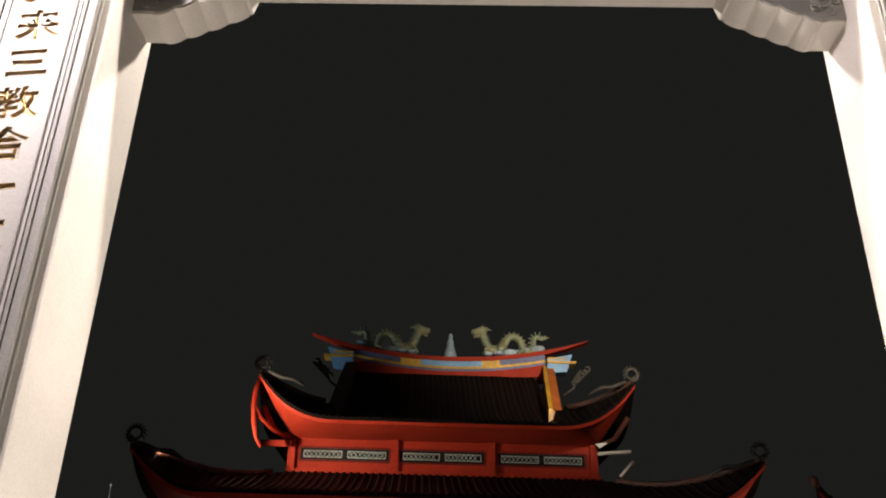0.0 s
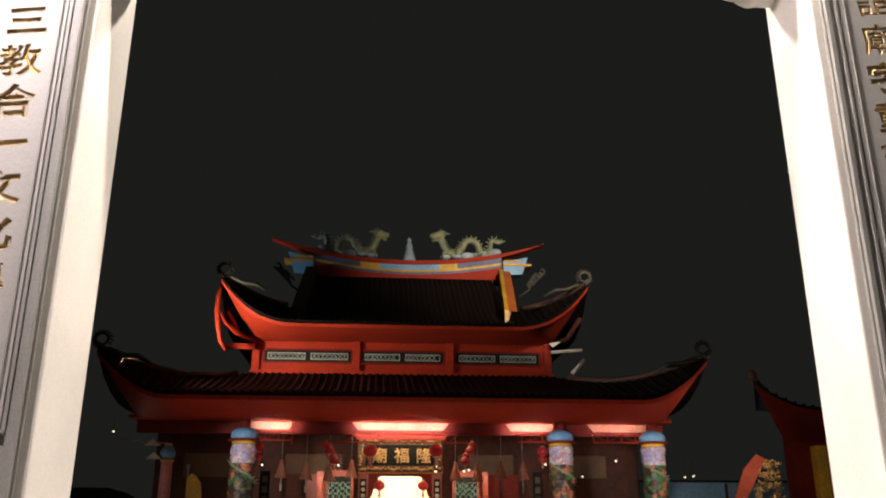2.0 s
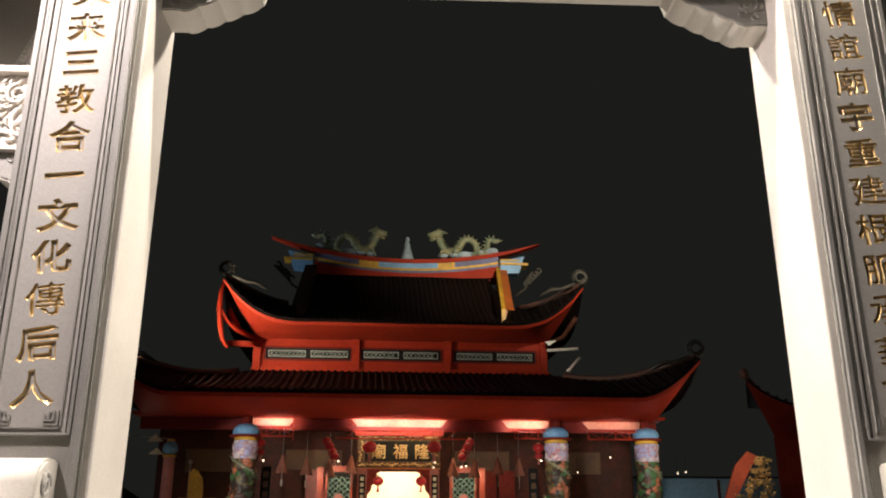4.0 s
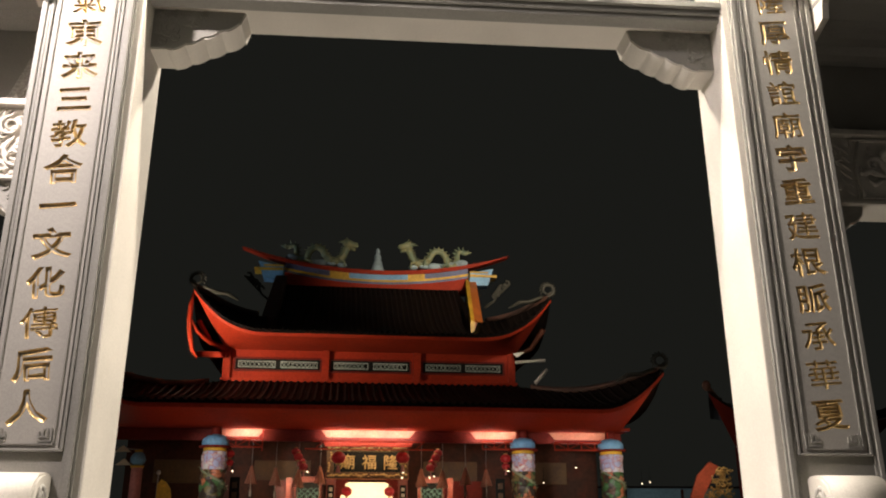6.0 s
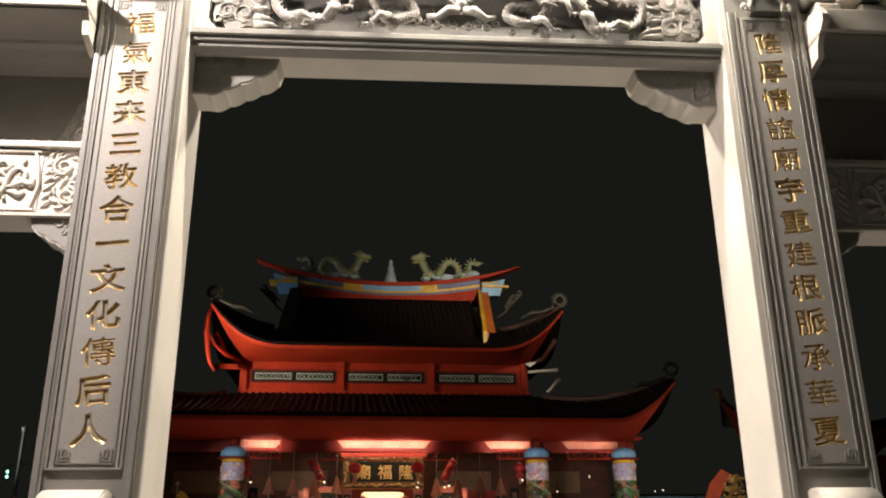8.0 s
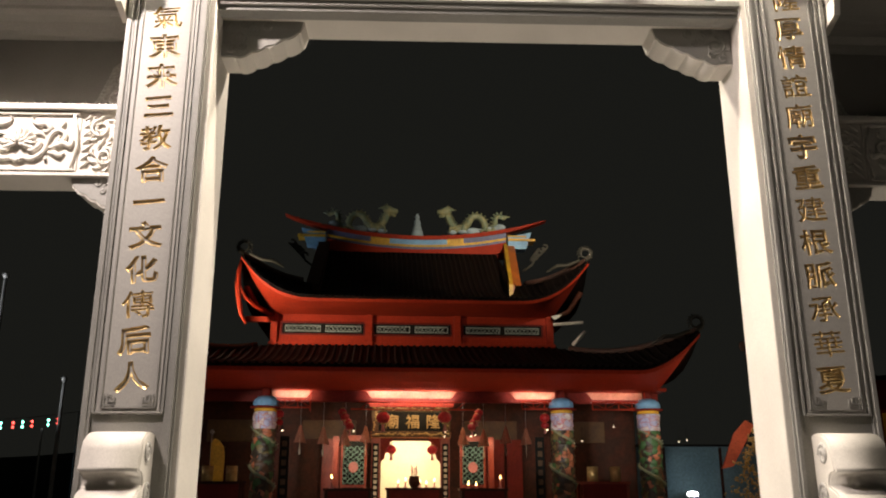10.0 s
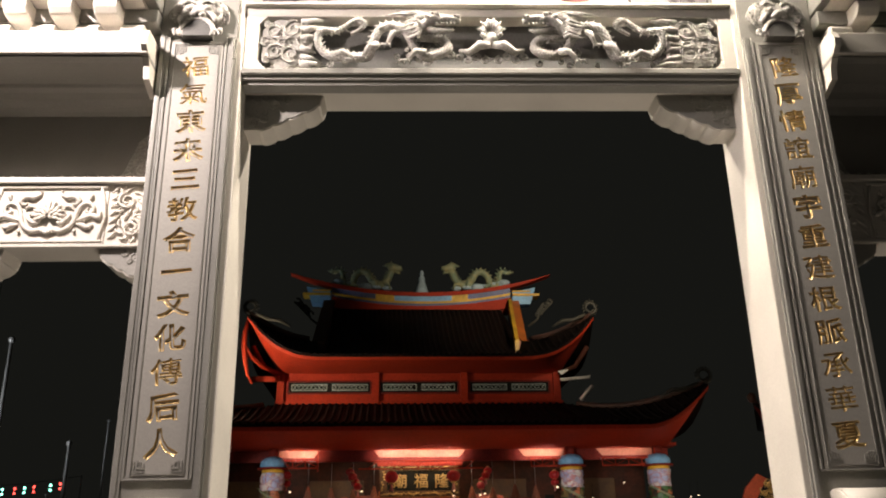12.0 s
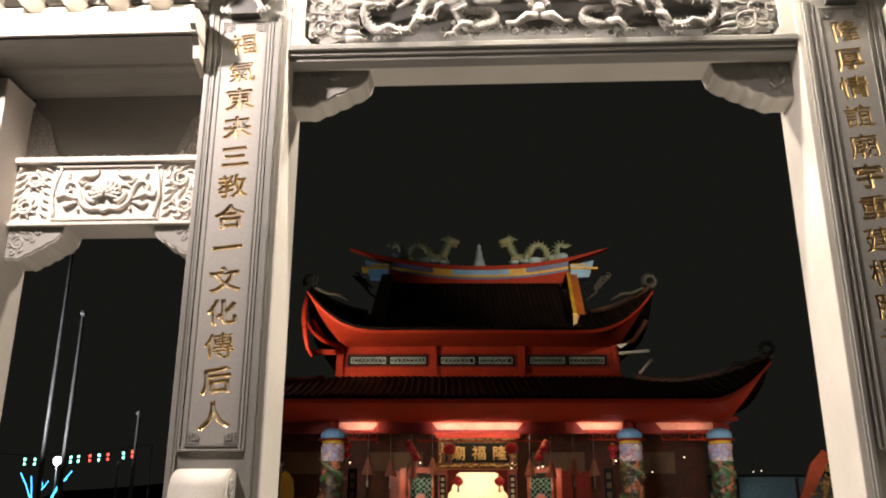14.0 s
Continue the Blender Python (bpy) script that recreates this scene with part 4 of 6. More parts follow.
def storey_roof(name, half, v_eave, z_eave, tip_z, top_half, v_top, z_top, hip_v, sag, belly, pitch, soffit_v, soffit_z, soffit_half, depth_back, cx, fascia, rise):
    at, eave = roof_shape(half, v_eave, z_eave, 0, top_half, v_top, z_top, tip_z, hip_v, sag, belly, cx, rise)
    n = 72
    us = [-half + 2 * half * i / n for i in range(n + 1)]
    bm = bmesh.new()
    sheet(bm, [[at(u, q / 10) for u in us] for q in range(11)], 0.10)
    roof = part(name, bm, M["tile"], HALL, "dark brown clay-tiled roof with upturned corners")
    # side slopes, running back
    for s in (-1, 1):
        bm = bmesh.new()
        rows = []
        for j in range(15):
            f = j / 14
            v = v_eave - 0.12 + (depth_back - v_eave) * f
            ze = z_eave + (tip_z - z_eave) * max(0, 1 - f * 3.2) ** 2.6
            k = min(1.0, f * (depth_back - v_eave) / (hip_v - v_eave + 0.12))
            ztop = tip_z + (sag[0] - tip_z) * k - sag[1] * math.sin(math.pi * k)
            row = []
            for q in range(6):
                g = q / 5
                row.append((cx + s * (half + (top_half - half) * g * k), v, ze + (ztop - ze) * g))
            rows.append(row)
        sheet(bm, rows, 0.1)
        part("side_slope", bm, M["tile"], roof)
        ridge_line("hip_ridge", [at(s * (top_half + (half - top_half) * k / 14), 1.0)[:2] + (at(s * (top_half + (half - top_half) * k / 14), 1.0)[2] + 0.07,) for k in range(2, 15)],
                   [0.1] * 10 + [0.09, 0.08, 0.05], M["ridge_brown"], roof, "weathered hip ridge")
        corner_scroll(roof, cx + s * half, v_eave - 0.1, tip_z + 0.02, s, 0.23)
    # soffit and fascia
    bm = bmesh.new()
    rows = []
    m_ = 8
    for q in range(m_ + 1):
        f = q / m_
        row = []
        for u in us:
            ze, ve = eave(u)
            z0 = ze - 0.11
            uu = max(-soffit_half, min(soffit_half, u))
            bow = -0.06 * math.sin(math.pi * f)
            row.append((cx + u + (uu - u) * f, ve + 0.03 + (soffit_v - ve) * f, z0 + (soffit_z - z0) * f + bow))
        rows.append(row)
    sheet(bm, rows, 0)
    part("soffit", bm, M["red_paint"], roof, "red painted soffit")
    bm = bmesh.new()
    front = []
    for d, y in ((0.0, 0.0), (fascia, 0.05)):
        front.append([(cx + u, eave(u)[1] + y - 0.015, eave(u)[0] - 0.1 - d) for u in us])
    sheet(bm, front, 0)
    part("fascia", bm, M["red_paint"], roof)
    # rows of cover tiles with round ends
    count = int(half * 2 / pitch)
    for i in range(count + 1):
        u = -half + 0.08 + (2 * half - 0.16) * i / count
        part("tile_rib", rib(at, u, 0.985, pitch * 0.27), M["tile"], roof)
    return roof, at


# lower roof
LOWER, lower_at = storey_roof("lower_roof", 8.95, -2.2, 5.56, 6.75, 5.15, 2.7, 6.98, 2.7, (6.98, 0.46), 0.35, 0.24, 0.0, 5.05, 8.2, 10.0, 0.0, 0.12, 0.78)
# upper roof
UPPER, upper_at = storey_roof("upper_roof", 6.27, 1.1, 8.47, 9.92, 3.95, 8.0, 12.07, 3.5, (9.5, 0.22), 0.6, 0.215, 2.7, 8.1, 5.25, 11.5, 0.0, 0.1, 0.56)


def upper_walls():
    bm = bmesh.new()
    box(bm, -5.15, 5.15, 2.72, 11, 6.6, 8.2)
    w = part("upper_wall", bm, M["red_paint"], HALL, "red painted upper wall")
    bm = bmesh.new()
    box(bm, -5.35, 5.3, 2.55, 2.72, 6.88, 7.06, 0.02)
    part("sill_band", bm, M["red_paint"], w)
    for u in (-5.18, -1.7, 1.6, 5.1):
        bm = bmesh.new()
        box(bm, u - 0.13, u + 0.13, 2.6, 2.74, 7.06, 8.15, 0.015)
        part("wall_post", bm, M["red_paint"], w)
    for a, b in ((-4.9, -1.87), (-1.53, 1.37), (1.8, 4.8)):
        bm = bmesh.new()
        z0, z1 = 7.36, 7.78
        box(bm, a, b, 2.685, 2.716, z0, z1)
        win = part("upper_window", bm, M["black"], HALL, "low dark window with pale lattice panels")
        bm = bmesh.new()
        for q in ((a, b, z0 - 0.04, z0 + 0.02), (a, b, z1 - 0.02, z1 + 0.04), (a - 0.04, a + 0.02, z0, z1), (b - 0.02, b + 0.04, z0, z1)):
            box(bm, q[0], q[1], 2.64, 2.716, q[2], q[3])
        part("window_frame", bm, M["deep_red"], win)
        c = (a + b) / 2
        for l0, l1 in ((a + 0.12, c - 0.09), (c + 0.09, b - 0.12)):
            bm = bmesh.new()
            zz0, zz1 = z0 + 0.09, z1 - 0.09
            for q in ((l0, l1, zz0, zz0 + 0.03), (l0, l1, zz1 - 0.03, zz1), (l0, l0 + 0.03, zz0, zz1), (l1 - 0.03, l1, zz0, zz1)):
                box(bm, q[0], q[1], 2.655, 2.684, q[2], q[3])
            k, x = 0, l0 + 0.05
            while x < l1 - 0.16:
                zm = (zz0 + zz1) / 2
                tube(bm, [(x, 2.67, zz0 + 0.02), (x + 0.075, 2.67, zm), (x, 2.67, zz1 - 0.02)], 0.013, 4)
                tube(bm, [(x + 0.15, 2.67, zz0 + 0.02), (x + 0.075, 2.67, zm), (x + 0.15, 2.67, zz1 - 0.02)], 0.013, 4)
                x += 0.15
            part("lattice", bm, M["lattice"], win, "pale grey-green lattice")
    # timber brackets under the eave corners
    for s in (-1, 1):
        bm = bmesh.new()
        x = s * 5.2
        tube(bm, [(x, 2.6, 8.05), (s * 5.75, 2.2, 8.25), (s * 6.1, 1.6, 8.85)], 0.09, 6)
        # the right corner's shade is put into this bracket's colour
        if s > 0:
            part("eave_bracket", bm, M["brown"], w, "timber eave bracket darkened for its shaded corner")
            continue
        box(bm, min(x, s * 6.2), max(x, s * 6.2), 2.3, 2.45, 7.72, 7.92, 0.02)
        tube(bm, [(-6.27, 1.2, 9.75), (-6.35, 1.2, 9.3), (-6.36, 1.25, 8.8), (-6.28, 1.25, 8.2), (-6.18, 1.25, 7.75), (-6.0, 1.3, 7.45)], [0.05, 0.08, 0.1, 0.09, 0.07, 0.04], 8)
        tube(bm, [(-6.3, 1.25, 8.75), (-6.1, 1.4, 8.4), (-5.75, 1.7, 8.15), (-5.3, 2.4, 8.0)], [0.07, 0.08, 0.08, 0.07], 8)
        part("eave_bracket", bm, M["red_paint"], w, "red timber eave bracket")
    # white steel stay beside the wall
    bm = bmesh.new()
    tube(bm, [(5.2, 2.4, 7.79), (6.2, 1.9, 7.78)], 0.06, 6)
    tube(bm, [(5.8, 1.9, 6.95), (6.27, 1.9, 7.45)], 0.07, 6)
    prism(bm, [(5.1, 8.1), (5.55, 8.16), (5.25, 7.95)], 2.3, 2.36)
    part("steel_stay", bm, M["white_metal"], w, "white steel stay")


upper_walls()


def main_ridge():
    c, v = 0.32, 8.35
    top = lambda u: 13.03 + 0.9 * (abs(u) / 5.95) ** 2.0
    def band(u0, u1, za, zb, y0, y1, mat, name, label=""):
        b = bmesh.new()
        k = 14
        xs = [u0 + (u1 - u0) * i / k for i in range(k + 1)]
        f = [[b.verts.new((c + x, y, g(x))) for x in xs] for y, g in ((y0, za), (y0, zb), (y1, zb), (y1, za))]
        for r in range(4):
            a, d = f[r], f[(r + 1) % 4]
            for i in range(k):
                b.faces.new((a[i], a[i + 1], d[i + 1], d[i]))
        b.faces.new([r[0] for r in f])
        b.faces.new([r[-1] for r in f])
        bmesh.ops.recalc_face_normals(b, faces=b.faces[:])
        return part(name, b, mat, RIDGE, label)
    RIDGE = part("ridge_core", box(bmesh.new(), c - 4.0, c + 4.0, v - 0.12, v + 0.12, 12.05, 12.9), M["deep_red"], HALL, "painted main roof ridge", pose(0, 0, -0.13))
    # red cap with swallow-tail ends
    for s in (-1, 1):
        b = bmesh.new()
        k = 20
        xs = [s * 5.95 * i / k for i in range(k + 1)]
        th = lambda x: 0.17 * (1 - max(0, (abs(x) - 4.0) / 1.95) ** 1.3) + 0.01
        ring = [[b.verts.new((c + x, y, z)) for y, z in ((v - 0.26, top(x)), (v + 0.26, top(x)), (v + 0.26, top(x) - th(x)), (v - 0.26, top(x) - th(x)))] for x in xs]
        for a, d in zip(ring, ring[1:]):
            for q in range(4):
                b.faces.new((a[q], a[(q + 1) % 4], d[(q + 1) % 4], d[q]))
        b.faces.new(ring[-1])
        bmesh.ops.recalc_face_normals(b, faces=b.faces[:])
        part("ridge_cap", b, M["red_paint"], RIDGE, "red swallow-tail ridge cap")
    lo = lambda d: (lambda x: top(x) - d)
    edges = (-4.05, -2.1, -1.25, 1.35, 2.1, 4.05)
    for i in range(5):
        mid = i in (1, 3)
        band(edges[i], edges[i + 1], lo(0.42), lo(0.17), v - 0.2, v + 0.15, M["yellow" if mid else ("blue" if i == 2 else "violet")], "ridge_panel")
    band(-4.05, 4.05, lo(0.52), lo(0.42), v - 0.23, v + 0.15, M["yellow"], "yellow_line")
    band(-4.05, 4.05, lo(0.64), lo(0.52), v - 0.2, v + 0.15, M["violet"], "lower_band")
    band(-4.05, 4.05, lambda x: 12.1 + 0.012 * x * x, lo(0.64), v - 0.26, v + 0.15, M["red_paint"], "red_skirt")
    for s in (-1, 1):
        b = bmesh.new()
        prism(b, [(c + s * 4.12, 12.45), (c + s * 4.95, 12.5), (c + s * 5.2, 13.28), (c + s * 4.12, 13.05)], v - 0.3, v + 0.3)
        part("ridge_end_block", b, M["blue"], RIDGE, "sky-blue ridge end block")
        b = bmesh.new()
        box(b, min(c + s * 4.12, c + s * 5.35), max(c + s * 4.12, c + s * 5.35), v - 0.36, v + 0.34, 12.86, 12.97, 0.01)
        box(b, min(c + s * 4.12, c + s * 4.95), max(c + s * 4.12, c + s * 4.95), v - 0.34, v + 0.32, 13.05, 13.12, 0.01)
        part("yellow_line", b, M["yellow"], RIDGE)
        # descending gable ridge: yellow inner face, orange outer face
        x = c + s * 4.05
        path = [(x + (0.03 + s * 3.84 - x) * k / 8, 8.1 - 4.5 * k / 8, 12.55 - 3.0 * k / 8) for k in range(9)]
        g = None
        # left side coloured brown to hold the shade it stands in
        for name, d0, d1, up, mat, lab in (("gable_ridge", -0.12, 0.03, 0.2 if s > 0 else 0.1, "yellow" if s > 0 else "ridge_brown", "yellow descending gable ridge" if s > 0 else "descending gable ridge coloured brown for its shade"), ("gable_edge", 0.031, 0.36, 0.12, "orange" if s > 0 else "ridge_brown", "orange gable edge" if s > 0 else "gable edge coloured brown for its shade")):
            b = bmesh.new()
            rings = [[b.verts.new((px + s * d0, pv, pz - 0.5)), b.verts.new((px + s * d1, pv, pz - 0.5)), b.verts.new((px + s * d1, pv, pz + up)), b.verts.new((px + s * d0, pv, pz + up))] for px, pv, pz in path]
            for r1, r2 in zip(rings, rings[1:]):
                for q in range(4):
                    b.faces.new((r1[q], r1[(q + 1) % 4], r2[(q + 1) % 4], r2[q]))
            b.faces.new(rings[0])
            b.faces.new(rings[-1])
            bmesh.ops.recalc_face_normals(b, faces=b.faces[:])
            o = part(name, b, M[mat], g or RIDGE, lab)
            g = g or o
        # gable wall behind
        b = bmesh.new()
        prism(b, [(8.3, 12.4), (3.7, 9.4), (11.5, 9.4)], x - 0.05, x + 0.05, "x")
        part("gable_wall", b, M["deep_red"], RIDGE)
        # leafy curl outside the gable
        b = bmesh.new()
        for k in range(6):
            tube(b, arc(x + s * (0.75 + 0.1 * k), 11.3 + 0.12 * k, 0.16, 40 * k, 40 * k + 300, 10, 5.6, 0.4), 0.045, 5)
        tube(b, [(x + s * 0.3, 5.6, 10.8), (x + s * 0.7, 5.6, 11.1), (x + s * 0.9, 5.6, 11.7)], 0.05, 5)
        part("gable_curl", b, M["scroll_work"], RIDGE, "curled gable ornament")
    # back slope, plain
    b = bmesh.new()
    sheet(b, [[(x, 8.4 + 4.2 * q / 4, 12.2 - 2.9 * q / 4) for x in (-4, -2, 0, 2, 4)] for q in range(5)], 0.1)
    part("back_slope", b, M["tile"], RIDGE)


main_ridge()


def ridge_dragon(s):
    """Ceramic dragon on the main ridge facing the middle."""
    c, v = 0.32, 8.35
    bm = bmesh.new()
    key = [(4.0, 14.02), (3.78, 14.12), (3.62, 13.98), (3.58, 13.6), (3.4, 13.35), (3.15, 13.5), (3.05, 13.85), (2.8, 14.08), (2.5, 14.02), (2.32, 13.7), (2.1, 13.45), (1.8, 13.45), (1.55, 13.7), (1.42, 14.0), (1.35, 14.2)]
    ks = [Vector((c + s * (a - 0.0), v, z)) for a, z in key]
    pts = []
    for i in range(len(ks) - 1):
        p0, p1, p2, p3 = ks[max(i - 1, 0)], ks[i], ks[i + 1], ks[min(i + 2, len(ks) - 1)]
        for k in range(5):
            t = k / 5
            pts.append(0.5 * ((2 * p1) + (p2 - p0) * t + (2 * p0 - 5 * p1 + 4 * p2 - p3) * t * t + (3 * p1 - p0 - 3 * p2 + p3) * t ** 3))
    n = len(pts)
    tube(bm, pts, [0.06 + 0.09 * min(1, i / (0.3 * n)) for i in range(n)], 8)
    for i in range(4, n - 2, 2):
        a = pts[i]
        way = (pts[i + 1] - pts[i - 1]).normalized()
        side = Vector((-way.z, 0, way.x)) * -s
        tube(bm, [a + side * 0.1, a + side * 0.26], [0.05, 0.01], 5)
    # tail fan, head, legs
    for k in range(5):
        a = radians(30 + 35 * k)
        tube(bm, [ks[0], ks[0] + Vector((s * 0.32 * math.cos(a), 0, 0.2 * math.sin(a)))], [0.08, 0.02], 5)
    hx = c + s * 1.3
    tube(bm, [(hx + s * 0.2, v, 14.15), (hx, v - 0.05, 14.3), (hx - s * 0.25, v - 0.05, 14.22), (hx - s * 0.4, v - 0.05, 14.25)], [0.16, 0.22, 0.15, 0.1], 8)
    tube(bm, [(hx, v, 14.15), (hx - s * 0.3, v, 14.02)], [0.12, 0.06], 6)
    for k in range(5):
        tube(bm, [(hx + s * 0.05, v, 14.35), (hx + s * (0.1 + 0.1 * k), v, 14.62 - 0.06 * k)], [0.06, 0.015], 5)
    for lx, lz in ((1.75, 13.5), (2.35, 13.65), (3.2, 13.45)):
        tube(bm, [(c + s * lx, v - 0.1, lz), (c + s * (lx - 0.25), v - 0.2, lz - 0.08), (c + s * (lx - 0.3), v - 0.2, lz - 0.3)], [0.08, 0.06, 0.05], 6)
    ob = part("ridge_dragon", bm, M["olive"], None)
    ob.matrix_world = TEMPLE @ pose(0, 0, -0.13)
    tagged(ob, "glazed yellow-green ceramic dragon on the temple ridge", "roof ornament", "ridge dragons")
    bm = bmesh.new()
    rnd = random.Random(2)
    for k in range(16):
        x = c + s * rnd.uniform(1.5, 3.9)
        z = 13.1 + 0.9 * ((abs(x - c)) / 5.95) ** 2 + 0.02
        ball(bm, (x, v + rnd.uniform(-0.1, 0.1), z + 0.08), rnd.uniform(0.18, 0.3), 0.14, rnd.uniform(0.08, 0.17), 10, 6)
    ob = part("cloud_base", bm, M["pale_blue"], None)
    ob.matrix_world = TEMPLE @ pose(0, 0, -0.13)
    tagged(ob, "pale blue ceramic cloud under a ridge dragon", "roof ornament", "ridge clouds")


ridge_dragon(-1)
ridge_dragon(1)
bm = bmesh.new()
lathe(bm, [(0.30, 13.04), (0.28, 13.15), (0.2, 13.45), (0.14, 13.62), (0.17, 13.72), (0.12, 13.84), (0.07, 13.88), (0.1, 13.95), (0.1, 14.03), (0.05, 14.12), (0.01, 14.16)], 14, (0.32, 8.35, 0))
st = part("ridge_statue", bm, M["pale_blue"])
st.matrix_world = TEMPLE @ pose(0, 0, -0.13)
tagged(st, "small pale blue ceramic statue on the temple ridge", "statue")


# ---- podium, porch, columns
def podium():
    bm = bmesh.new()
    box(bm, -10.5, 10.5, -2.4, 14, 0, 0.75, 0.02)
    part("podium", bm, M["paving"], HALL, "stone podium")
    for k in range(4):
        bm = bmesh.new()
        box(bm, -3, 3, -2.4 - 0.32 * (k + 1), -2.4 - 0.32 * k, 0, 0.75 - 0.185 * (k + 1) + 0.1, 0.01)
        part("step", bm, M["paving"], HALL)
    bm = bmesh.new()
    box(bm, -8.5, 8.5, -0.05, 9.5, 5.06, 5.16)
    part("porch_ceiling", bm, M["red_paint"], HALL, "red painted porch ceiling")
    bm = bmesh.new()
    for a, b in ((-8.6, -1.15), (1.15, 8.6)):
        box(bm, a, b, 4.2, 4.4, 0.75, 5.06)
    box(bm, -1.15, 1.15, 4.2, 4.4, 3.62, 5.06)
    part("porch_wall", bm, M["brown"], HALL, "dark timber porch wall")
    bm = bmesh.new()
    for q in ((-3.2, 3.2, 8.6, 8.7, 0.75, 5.06), (-3.3, -3.2, 4.4, 8.7, 0.75, 5.06), (3.2, 3.3, 4.4, 8.7, 0.75, 5.06)):
        box(bm, *q)
    part("hall_wall", bm, M["hall"], HALL, "warm plastered hall wall")
    # beam along the columns and tie beams
    bm = bmesh.new()
    box(bm, -8.4, 8.4, 0.62, 0.74, 4.68, 5.055, 0.01)
    part("lintel_board", bm, M["deep_red"], HALL, "dark red lintel board")
    # trapezoids of tube light put on the board as lighter panels
    for a, b in ((-5.15, -3.52), (-1.72, 1.39), (3.2, 4.97), (5.89, 8.04)):
        bm = bmesh.new()
        prism(bm, [(a, 5.055), (b, 5.055), (b - 0.2, 4.82), (a + 0.2, 4.82)], 0.595, 0.618)
        part("lintel_light_patch", bm, M["peach"], HALL, "lintel panel with the tube's pool of light in its colour")
    for u in (-6.6, -3.1, 3.0, 6.4):
        bm = bmesh.new()
        box(bm, u - 1.0, u + 1.0, 4.1, 4.2, 3.55, 4.35, 0.02)
        part("wall_panel", bm, M["ochre"], HALL, "ochre wall panel")
    # lit board over the sign
    bm = bmesh.new()
    prism(bm, [(-1.66, 4.72), (1.32, 4.72), (1.24, 4.52), (-1.56, 4.52)], 0.56, 0.6)
    part("sign_board_back", bm, M["red_paint"], HALL, "red painted board")


podium()


def truss(u0, u1):
    bm = bmesh.new()
    for z in (4.42, 4.66):
        box(bm, u0, u1, -0.12, -0.07, z - 0.022, z + 0.022)
    n = max(2, round((u1 - u0) / 0.4))
    for k in range(n + 1):
        x = u0 + (u1 - u0) * k / n
        box(bm, x - 0.014, x + 0.014, -0.11, -0.08, 4.43, 4.66)
        if k < n:
            tube(bm, [(x, -0.095, 4.44 if k % 2 else 4.65), (x + (u1 - u0) / n, -0.095, 4.65 if k % 2 else 4.44)], 0.012, 4)
    box(bm, u1 - 0.02, u1 + 0.02, -0.13, -0.06, 4.3, 5.0)
    part("light_truss", bm, M["red_paint"], HALL, "red steel light truss")
    bm = bmesh.new()
    box(bm, u0 + 0.1, u1 - 0.1, 0.42, 0.48, 4.69, 4.71)
    part("tube_holder", bm, M["white_metal"], HALL)


for a, b in ((-4.75, -3.52), (3.5, 4.65), (5.9, 7.7)):
    truss(a, b)
bm = bmesh.new()
box(bm, -2.2, 1.9, -0.1, -0.04, 4.36, 4.40)
box(bm, -1.95, 1.6, -0.1, -0.04, 4.6, 4.64)
for k in range(5):
    tube(bm, [(-1.9 + 0.8 * k, -0.07, 4.38), (-1.6 + 0.8 * k, -0.07, 4.62)], 0.014, 4)
part("light_truss", bm, M["red_paint"], HALL, "red steel light truss")


